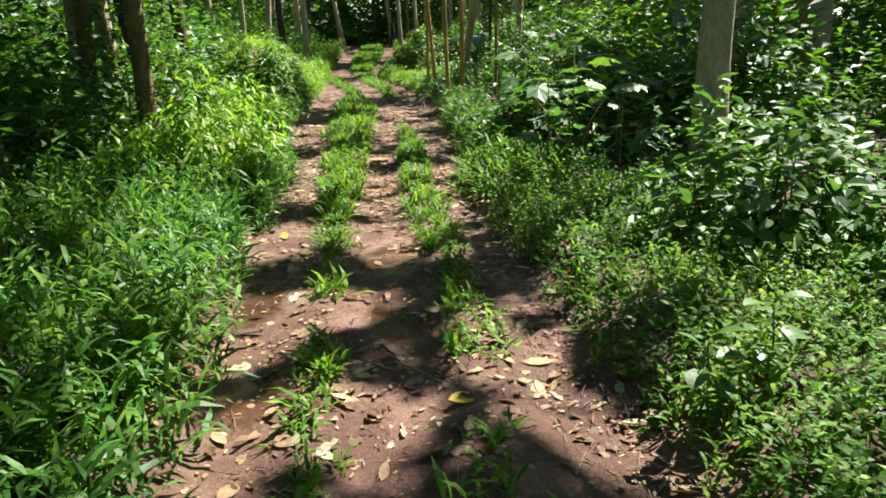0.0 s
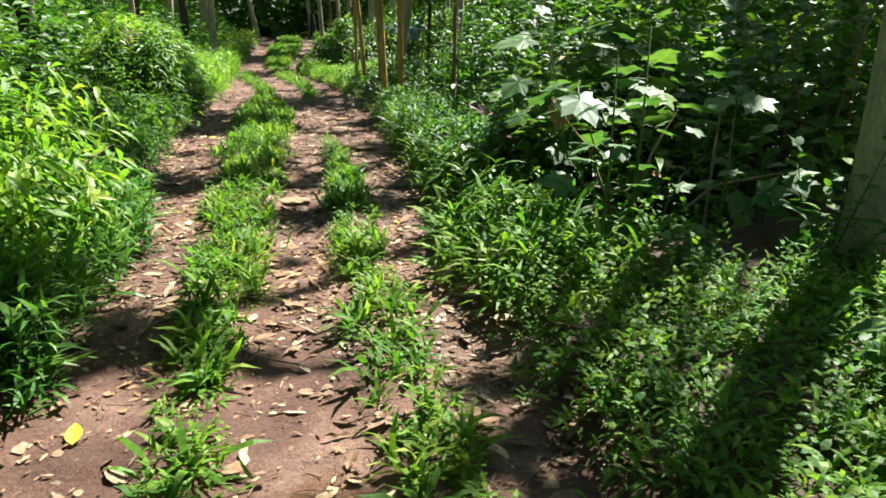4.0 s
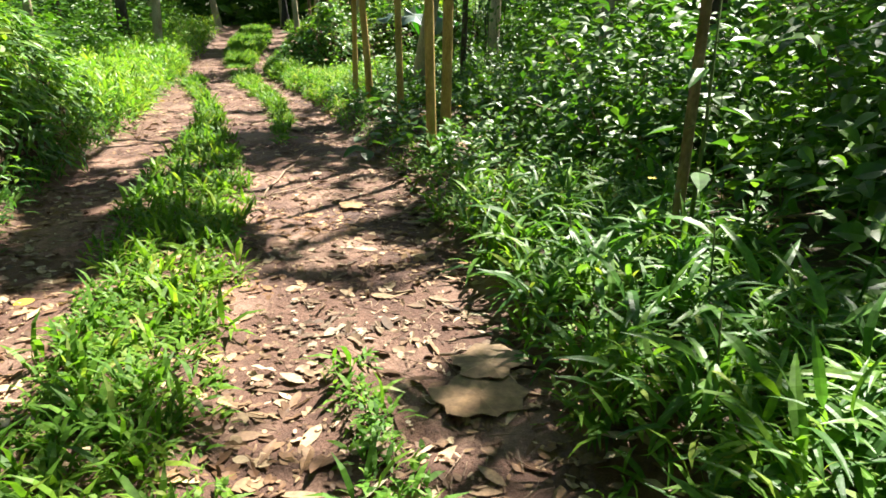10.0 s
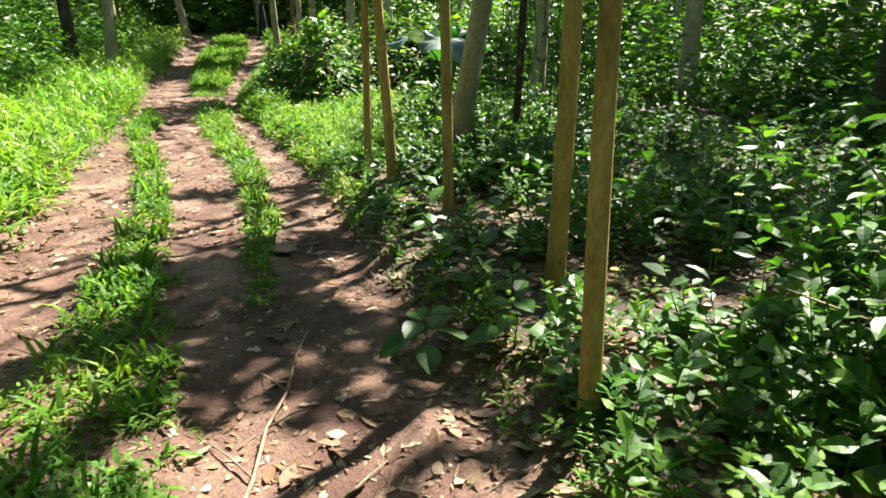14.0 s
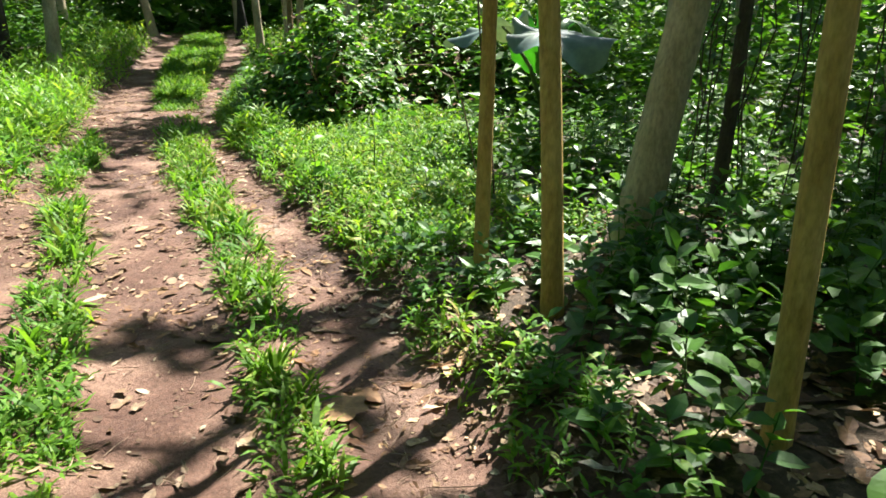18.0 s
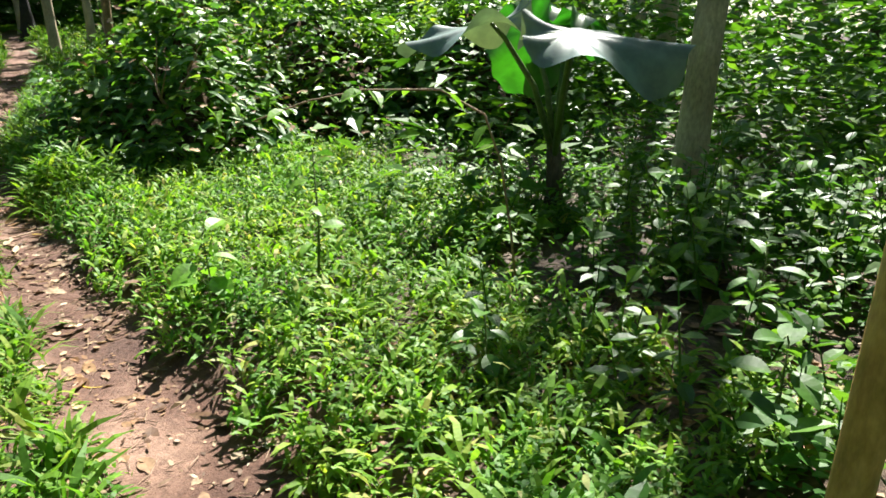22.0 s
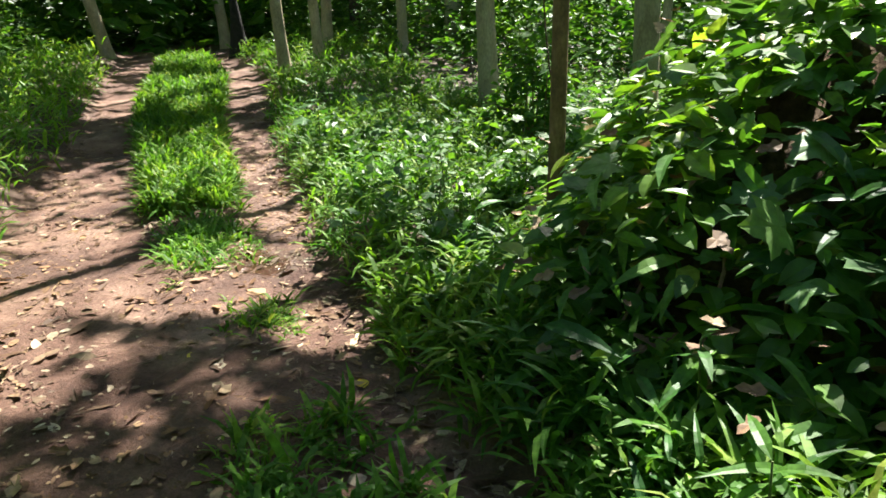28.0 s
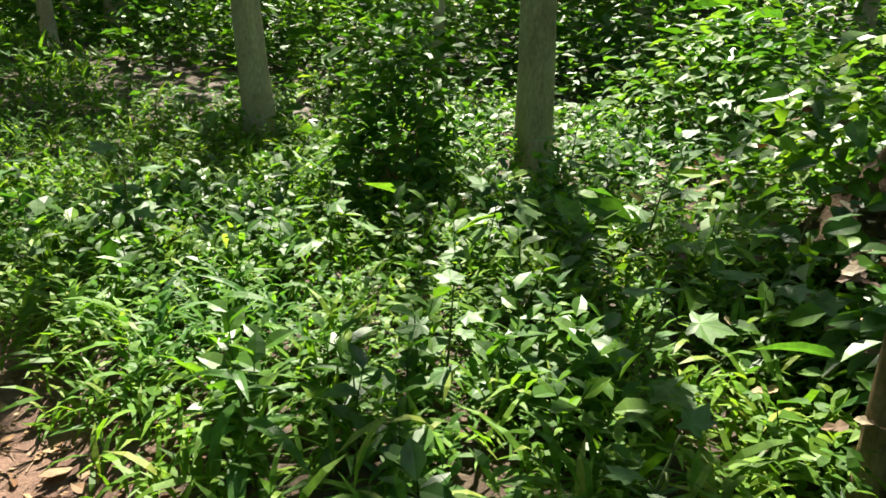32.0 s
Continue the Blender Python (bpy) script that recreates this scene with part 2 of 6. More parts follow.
def mesh_from(verts, tris, name="mesh", smooth=False):
    me = bpy.data.meshes.new(name)
    verts = np.asarray(verts, np.float32).reshape(-1, 3)
    tris = np.asarray(tris, np.int32).reshape(-1, 3)
    me.vertices.add(len(verts))
    me.vertices.foreach_set("co", verts.ravel())
    me.loops.add(tris.size)
    me.loops.foreach_set("vertex_index", tris.ravel())
    me.polygons.add(len(tris))
    me.polygons.foreach_set("loop_start", np.arange(0, tris.size, 3, dtype=np.int32))
    me.polygons.foreach_set("loop_total", np.full(len(tris), 3, np.int32))
    me.polygons.foreach_set("use_smooth", np.full(len(tris), smooth, bool))
    me.update()
    return me


class Soup:
    """Collects many small pieces into one mesh."""

    def __init__(self):
        self.v, self.f, self.n = [], [], 0

    def add(self, v, f):
        self.v.append(np.asarray(v, np.float32).reshape(-1, 3))
        self.f.append(np.asarray(f, np.int64).reshape(-1, 3) + self.n)
        self.n += len(self.v[-1])

    def leaves(self, tpl, pos, axis, up, size, width=None):
        """Lays the template down once for each row: its length along axis, its upper side towards up."""
        if len(pos) == 0:
            return
        tv, tf = tpl
        a = axis / np.linalg.norm(axis, axis=1, keepdims=True)
        s = np.cross(a, up)
        s /= np.linalg.norm(s, axis=1, keepdims=True) + 1e-9
        u = np.cross(s, a)
        sz = np.broadcast_to(np.asarray(size, float), (len(pos),))[:, None, None]
        w = sz if width is None else np.broadcast_to(np.asarray(width, float), (len(pos),))[:, None, None]
        v = pos[:, None, :] + tv[None, :, 0:1] * w * s[:, None, :] + tv[None, :, 1:2] * sz * a[:, None, :] + tv[None, :, 2:3] * sz * u[:, None, :]
        f = tf[None] + (np.arange(len(pos)) * len(tv))[:, None, None]
        self.add(v, f)

    def rods(self, p, q, r0, r1, sides=3):
        """Thin tapered rods from p to q."""
        p, q = np.asarray(p, float).reshape(-1, 3), np.asarray(q, float).reshape(-1, 3)
        d = q - p
        s = np.cross(d, np.array([0.31, 0.77, 0.2]))
        s /= np.linalg.norm(s, axis=1, keepdims=True) + 1e-9
        u = np.cross(d, s)
        u /= np.linalg.norm(u, axis=1, keepdims=True) + 1e-9
        ang = np.arange(sides) * 2 * np.pi / sides
        ring = np.cos(ang)[None, :, None] * s[:, None] + np.sin(ang)[None, :, None] * u[:, None]
        r0 = np.broadcast_to(r0, (len(p),))[:, None, None]
        r1 = np.broadcast_to(r1, (len(p),))[:, None, None]
        v = np.concatenate([p[:, None] + ring * r0, q[:, None] + ring * r1], 1)
        k = np.arange(sides)
        k2 = (k + 1) % sides
        f = np.concatenate([np.stack([k, k2, k2 + sides], 1), np.stack([k, k2 + sides, k + sides], 1)])
        self.add(v, f[None] + (np.arange(len(p)) * 2 * sides)[:, None, None])

    def mesh(self, name, smooth=False):
        if not self.v:
            return mesh_from(np.zeros((0, 3)), np.zeros((0, 3)), name)
        return mesh_from(np.concatenate(self.v), np.concatenate(self.f), name, smooth)


def blade_tpl(width, segs, droop, fold=0.25, belly=0.4, lift=0.0):
    """A leaf of length 1 along y that is widest at belly, folded along its midrib and arching down."""
    v, f = [(0, 0, 0)], []
    for i in range(1, segs):
        y = i / segs
        w = width * (math.sin(math.pi * y ** (math.log(0.5) / math.log(belly)))) ** 0.8
        z = lift * y - droop * y * y
        v += [(-w / 2, y * (1 - 0.25 * droop * y), z + fold * w * 0.5), (0, y * (1 - 0.25 * droop * y), z), (w / 2, y * (1 - 0.25 * droop * y), z + fold * w * 0.5)]
    v.append((0, 1 - 0.25 * droop, lift - droop))
    f += [(0, 2, 1), (0, 3, 2)]
    for i in range(segs - 2):
        b = 1 + 3 * i
        f += [(b, b + 1, b + 4), (b, b + 4, b + 3), (b + 1, b + 2, b + 5), (b + 1, b + 5, b + 4)]
    b, e = 1 + 3 * (segs - 2), len(v) - 1
    f += [(b, b + 1, e), (b + 1, b + 2, e)]
    return np.array(v, float), np.array(f)


def lobed_tpl(lobes=5, spread=118, notch=0.52, droop=0.16):
    """A palmate leaf with pointed lobes round the end of its stalk."""
    v, f, ring = [(0, 0.32, 0.0)], [], []
    for i in range(lobes):
        c = -spread + 2 * spread * i / (lobes - 1)
        mid = 1 - abs(i - (lobes - 1) / 2) / ((lobes - 1) / 2)
        r = 0.40 + 0.28 * mid
        step = spread / (lobes - 1)
        for da, k in ((-0.62 * step, 0.72), (-0.2 * step, 0.86), (0, 1.0), (0.24 * step, 0.84), (0.62 * step, 0.70)):
            ring.append((c + da, r * k, abs(da) < 1))
        if i < lobes - 1:
            ring.append((c + step, r * notch, False))
    ring = [(-170, 0.14, False)] + ring + [(170, 0.14, False)]
    for a, r, tip in ring:
        a = radians(a)
        v.append((math.sin(a) * r, 0.32 + math.cos(a) * r, -droop * r * r * 1.5 + 0.015 * math.sin(a * 5)))
    for k in range(1, len(v) - 1):
        f.append((0, k + 1, k))
    f.append((0, 1, len(v) - 1))
    return np.array(v, float), np.array(f)


BLADE = blade_tpl(0.13, 4, 0.35, belly=0.35)
BLADE_LOW = blade_tpl(0.14, 3, 0.4, belly=0.4)
LONG_BLADE = blade_tpl(0.125, 5, 0.6, belly=0.35)
WIDE_BLADE = blade_tpl(0.2, 4, 0.45, belly=0.38)
OVATE = blade_tpl(0.55, 4, 0.18, belly=0.4, fold=0.35)
BROAD_OVATE = blade_tpl(0.62, 6, 0.25, belly=0.5, fold=0.25)
OVATE_LOW = blade_tpl(0.55, 3, 0.15, belly=0.45, fold=0.3)
ELLIPTIC = blade_tpl(0.42, 5, 0.28, belly=0.45, fold=0.3)
KITE = (np.array([(0, 0, 0), (-0.24, 0.42, 0.06), (0, 1, -0.08), (0.24, 0.42, 0.06)], float), np.array([(0, 2, 1), (0, 3, 2)]))
HEX = (np.array([(0, 0, 0), (-0.24, 0.28, 0.06), (-0.19, 0.64, 0.03), (0, 1, -0.14), (0.19, 0.64, 0.0), (0.24, 0.28, 0.03)], float),
       np.array([(0, 5, 1), (1, 5, 4), (1, 4, 2), (2, 4, 3)]))
SPEAR = (np.array([(0, 0, 0), (-0.042, 0.35, 0.0), (0.042, 0.35, 0.0), (-0.034, 0.7, -0.1), (0.034, 0.7, -0.1), (0, 0.98, -0.34)], float),
         np.array([(0, 2, 1), (1, 2, 4), (1, 4, 3), (3, 4, 5)]))
BASKET = blade_tpl(0.24, 4, 0.4, fold=0.2, belly=0.36)
LEAFLET = (SPEAR[0] * np.array([2.5, 1, 1]) + np.array([(0, 0, 0), (0, 0, 0.015), (0, 0, 0.015), (0, 0, 0.01), (0, 0, 0.01), (0, 0, 0)]), SPEAR[1])
CHIP = (np.array([(0, 0, 0), (-0.28, 0.3, 0.02), (-0.12, 0.85, 0.03), (0.2, 1.0, 0.0), (0.3, 0.45, 0.04)], float), np.array([(0, 4, 1), (1, 4, 2), (2, 4, 3)]))
FROND = (SPEAR[0] * np.array([1.6, 1, 1.15]), SPEAR[1])
LOBE = lobed_tpl(notch=0.7)
TORN = (np.array([(0, 0, 0), (-0.2, 0.12, 0.02), (-0.3, 0.42, 0.06), (-0.12, 0.62, -0.02), (-0.16, 0.85, 0.05), (0.05, 1.0, 0.0), (0.22, 0.7, 0.07), (0.16, 0.45, 0.0), (0.3, 0.2, 0.05), (0, 0.45, -0.02)], float),
        np.array([(9, i + 1, i) for i in range(8)] + [(9, 0, 8)]))
RAGGED = (np.array([(0, 0.5, 0.0)] + [(0.5 * math.sin(k * 0.349) * r, 0.5 + 0.5 * math.cos(k * 0.349) * r, 0.02 * math.sin(k * 2.0)) for k, r in enumerate((1.0, 0.82, 0.9, 0.7, 0.86, 0.6, 0.8, 0.95, 0.75, 0.9, 1.0, 0.7, 0.85, 0.92, 0.66, 0.8, 0.95, 0.85))], float),
          np.array([(0, 1 + (k + 1) % 18, 1 + k) for k in range(18)]))
CURLED = blade_tpl(0.46, 4, 0.03, fold=0.05, belly=0.45)


# ---- plan: the track's edges and its two grass strips, by distance along y ----
Y_T = [-6, 0, 2.6, 4.4, 5.5, 7.6, 8.8, 11.1, 13.4, 15.0, 17.0, 18.2, 20.5, 22.8, 25.2, 27.0, 28.6, 30.3, 32.0, 35.0, 38.0, 42.0, 46.0, 50.0, 56.0]
LEFT = [-0.6, -0.85, -1.05, -1.42, -1.66, -1.87, -2.1, -2.5, -2.92, -3.05, -3.4, -3.45, -3.65, -3.95, -4.25, -4.4, -4.6, -4.9, -5.2, -5.4, -5.5, -5.7, -5.9, -6.6, -12.0]
S1A = [-0.45, -0.6, -0.72, -0.93, -1.1, -1.4, -1.57, -1.9, -2.14, -2.4, -2.57, -2.55, -2.75, -3.2, -3.9, -4.28, -4.3, -4.4, -4.5, -5.2, -5.4, -5.5, -5.6, -6.4, -11.5]
S1B = [-0.25, -0.4, -0.48, -0.7, -0.82, -0.95, -1.06, -1.18, -1.34, -1.5, -1.68, -2.05, -2.4, -2.93, -3.58, -3.7, -4.2, -4.35, -4.5, -5.2, -5.4, -5.5, -5.6, -6.4, -11.5]
S2A = [0.15, 0.05, -0.02, -0.1, -0.25, -0.5, -0.6, -0.68, -0.9, -1.1, -1.3, -1.46, -1.72, -2.1, -2.74, -3.12, -3.4, -3.72, -3.95, -4.35, -4.8, -4.9, -4.9, -5.6, -10.5]
S2B = [0.6, 0.5, 0.4, 0.2, 0.08, -0.15, -0.24, -0.45, -0.85, -1.1, -1.25, -1.33, -1.42, -1.72, -2.25, -2.53, -2.72, -3.12, -3.3, -3.38, -3.5, -3.4, -3.9, -5.0, -10.0]
RIGHT = [1.1, 1.0, 0.83, 0.6, 0.4, 0.2, 0.26, 0.1, -0.02, -0.15, -0.2, -0.55, -0.84, -1.2, -1.75, -2.15, -2.45, -2.66, -2.76, -2.75, -2.75, -2.55, -3.2, -4.2, -9.0]


def along(table, y):
    return np.interp(y, Y_T, table)


def wob(x, y, s=1.0, k=0.0):
    """Smooth uneven values about 0, for edges and heights."""
    return (np.sin(x * 2.1 * s + y * 1.3 * s + k) + np.sin(x * 0.9 * s - y * 2.7 * s + 1.7 + k) + np.sin(x * 4.3 * s + y * 3.7 * s + 0.6 + k)
            + np.sin(x * 7.9 * s - y * 6.1 * s + 2.2 * k + 4.0)) / 4


def smooth(a, b, v):
    s = np.clip((v - a) / (b - a), 0, 1)
    return s * s * (3 - 2 * s)


def ground_z(x, y):
    """Height of the soil: two shallow ruts, raised strips, low banks, and a gentle rise far ahead."""
    x, y = np.asarray(x, float), np.asarray(y, float)
    l, r = along(LEFT, y), along(RIGHT, y)
    z = 0.9 * smooth(34, 47, y)
    off = np.maximum(l - x, x - r)
    z = z + 0.13 * smooth(0.0, 0.35, off) + 0.10 * smooth(0.5, 3.0, off) + 0.25 * smooth(3, 9, off) * (1 + wob(x, y, 0.2))
    inside = smooth(0.15, -0.1, off)
    for a, b in ((S1A, S1B), (S2A, S2B)):
        a, b = along(a, y), along(b, y)
        z = z + inside * 0.045 * smooth(-0.12, 0.1, np.minimum(x - a, b - x)) * (b - a > 0.1)
    z = z - inside * 0.05 + 0.022 * wob(x, y, 1.3) + 0.010 * wob(x, y, 4.0, 2.0)
    return z


def on_track(x, y, grow=0.0):
    return (x > along(LEFT, y) - grow) & (x < along(RIGHT, y) + grow)


# ---- the ground: one sheet to the horizon ----
def axis_steps(lo, hi, fine, a, b):
    near = np.arange(a, b + fine, fine)
    left, right, step, v = [], [], fine, a
    while v > lo:
        step *= 1.25
        v -= step
        left.append(v)
    step, v = fine, b
    while v < hi:
        step *= 1.25
        v += step
        right.append(v)
    return np.array(left[::-1] + list(near) + right)


DAMP = [(-1.22, 4.35, 0.2, 0.75), (-0.45, 4.9, 0.3, 0.5), (-0.3, 3.9, 0.3, 0.6), (-0.95, 3.0, 0.2, 0.5), (-3.2, 31.4, 0.3, 0.5)]


def build_ground():
    xs, ys = axis_steps(-500, 500, 0.065, -6.0, 2.0), axis_steps(-300, 700, 0.08, 1.0, 36)
    gx, gy = np.meshgrid(xs, ys)
    z = ground_z(gx, gy)
    near = (np.abs(gx + 2) < 8) & (gy > -3) & (gy < 45)
    z = z + near * (0.012 * wob(gx, gy, 9.0, 1.0) + 0.006 * wob(gx, gy, 23.0, 3.0) + RNG.normal(0, 0.005, gx.shape) * (1 + 0.8 * wob(gx, gy, 1.1, 5.0)) + 0.016 * np.maximum(0, wob(gx, gy, 6.0, 2.5) - 0.25))
    n, m = gx.shape
    v = np.stack([gx, gy, z], -1).reshape(-1, 3)
    i = (np.arange(n - 1)[:, None] * m + np.arange(m - 1)[None]).ravel()
    f = np.concatenate([np.stack([i, i + 1, i + m + 1], 1), np.stack([i, i + m + 1, i + m], 1)])
    me = mesh_from(v, f, "ground", smooth=True)
    off = np.maximum(along(LEFT, gy) - gx, gx - along(RIGHT, gy)) + 0.16 * wob(gx, gy, 2.0)
    att = me.attributes.new("humus", 'FLOAT', 'POINT')
    att.data.foreach_set("value", (0.9 * smooth(-0.05, 0.4, off)).ravel().astype(np.float32))
    damp = sum(smooth(1.0, 0.3, ((gx - cx) / rx) ** 2 + ((gy - cy) / ry) ** 2 + 0.4 * wob(gx, gy, 4.0)) for cx, cy, rx, ry in DAMP)
    att = me.attributes.new("damp", 'FLOAT', 'POINT')
    att.data.foreach_set("value", np.clip(damp, 0, 1).ravel().astype(np.float32))
    tagged(part("ground", me, SOIL), "reddish brown forest soil with wheel ruts and leaf litter", "ground", kind="structure")


build_ground()


# ---- plants as carpets ----
def rnd(n, lo, hi):
    return RNG.uniform(lo, hi, n)


def headings(n, lo, hi):
    """n directions, with elevations from lo to hi degrees."""
    a, e = rnd(n, 0, 2 * np.pi), np.radians(rnd(n, lo, hi))
    return np.stack([np.cos(a) * np.cos(e), np.sin(a) * np.cos(e), np.sin(e)], 1)


UP = np.array([0.0, 0.0, 1.0])


def ups(n, tilt=0.3):
    u = np.tile(UP, (n, 1)) + RNG.normal(0, tilt, (n, 3))
    return u


def tufts(soup, x, y, blades, length, tpl=BLADE, lo=20, hi=80, lift=0.0):
    """Tufts of arching blades at the given spots."""
    n = len(x)
    if n == 0:
        return
    k = blades
    px, py = np.repeat(x, k) + RNG.normal(0, 0.025, n * k), np.repeat(y, k) + RNG.normal(0, 0.025, n * k)
    z = ground_z(px, py) + rnd(n * k, 0, 1) * lift * np.repeat(rnd(n, 0.3, 1), k)
    ln = np.repeat(rnd(n, 0.7, 1.2), k) * rnd(n * k, 0.6, 1.15) * length
    soup.leaves(tpl, np.stack([px, py, z - 0.01], 1), headings(n * k, lo, hi), ups(n * k, 0.25), ln)


def herbs(soup, x, y, height, leaf, per=9, tpl=OVATE_LOW, stems=True, lean=0.25):
    """Leafy upright shoots."""
    n = len(x)
    if n == 0:
        return
    z0 = ground_z(x, y)
    h = height * rnd(n, 0.5, 1.15)
    d = np.stack([RNG.normal(0, lean, n), RNG.normal(0, lean, n), np.ones(n)], 1)
    root = np.stack([x, y, z0 - 0.02], 1)
    top = root + d * h[:, None]
    if stems:
        soup.rods(root, top, 0.004 + 0.006 * height, 0.002, 3)
    s = np.tile(np.linspace(0.25, 1.0, per), n)
    r = np.repeat(np.arange(n), per)
    p = root[r] + (top - root)[r] * s[:, None]
    az = np.tile(np.arange(per) * 2.4, n) + np.repeat(rnd(n, 0, 6.28), per)
    el = np.radians(np.tile(np.linspace(-5, 40, per), n) + RNG.normal(0, 12, n * per))
    ax = np.stack([np.cos(az) * np.cos(el), np.sin(az) * np.cos(el), np.sin(el)], 1)
    soup.leaves(tpl, p, ax, ups(n * per, 0.25), leaf * rnd(n * per, 0.65, 1.2) * (1.15 - 0.45 * s))


def carpet(name, soup, mat, label, category):
    tagged(part(name, soup.mesh(name), mat), label, category, kind="stuff")


# grass strips between the ruts
def build_strips():
    s = Soup()
    for a, b, dens in ((S1A, S1B, 190), (S2A, S2B, 180)):
        n = int(dens * 2.2 * 40)
        y = -1 + 43 * RNG.rand(n) ** 1.15
        w = rnd(n, -0.1, 1.1)
        lo, hi = along(a, y), along(b, y)
        x = lo + (hi - lo) * w + 0.05 * wob(w * 0, y, 3.0)
        gap = wob(x * 0.6, y, 0.8, 1.3) + 0.35 * wob(x, y, 3.0)
        thin = np.interp(y, [1, 4.5, 6.5], [0.35, 0.5, 0.8]) * (0.75 + 0.5 * wob(x, y, 1.9, 3.0)) * smooth(0.75, 0.3, np.abs(w - 0.5) + 0.1 * wob(x, y, 5.0))
        bare = (y > 29.1) & (y < 32.8) & (x > -4.5)
        ok = (hi - lo > 0.12) & ~bare & (RNG.rand(n) < np.minimum(1.0, (hi - lo) * 1.35) * thin) & (gap > np.interp(y, [4, 6.5], [-0.3, -0.85])) & (np.abs(w - 0.5) < 0.52 + 0.2 * wob(x, y, 3.5))
        x, y = x[ok], y[ok]
        kind = RNG.rand(len(x)) + 0.25 * wob(x, y, 1.6, 2.0)
        low, mid, tall = kind < 0.45, (kind >= 0.45) & (kind < 0.8), kind >= 0.8
        tufts(s, x[low], y[low], 6, 0.10, FROND, 5, 70)
        tufts(s, x[mid], y[mid], 7, 0.10, LEAFLET, 5, 60, lift=0.07)
        tufts(s, x[tall], y[tall], 7, 0.19, FROND, 25, 80, lift=0.06)
        k = RNG.rand(len(x)) < 0.3
        herbs(s, x[k], y[k], 0.12, 0.05, 6, HEX, False)
    n = 2600
    y = rnd(n, 32.9, 46)
    lo, hi = along(S2A, y), along(S2B, y)
    x = lo + (hi - lo) * rnd(n, 0.0, 1.0)
    tufts(s, x, y, 8, 0.2, FROND, 15, 75, lift=0.22)
    n = 260
    x, y = -3.6 + RNG.normal(0, 0.16, n), 32.0 + RNG.normal(0, 0.33, n)
    tufts(s, x, y, 8, 0.14, FROND, 5, 70)
    n = 60
    x, y = -3.2 + RNG.normal(0, 0.1, n), 30.3 + RNG.normal(0, 0.12, n)
    tufts(s, x, y, 6, 0.12, FROND, 5, 70)
    carpet("strip_grass", s, GRASS, "short green grass growing between the wheel ruts", "grass")


build_strips()


def side(n, y0, y1, o0, o1, right):
    """n spots beside the track, o0 to o1 metres from its edge, which is uneven."""
    y, o = rnd(n, y0, y1), rnd(n, o0, o1)
    o = o + 0.10 * wob(o * 0, y, 2.2, 1.0 + right)
    return (along(RIGHT, y) + o, y) if right else (along(LEFT, y) - o, y)


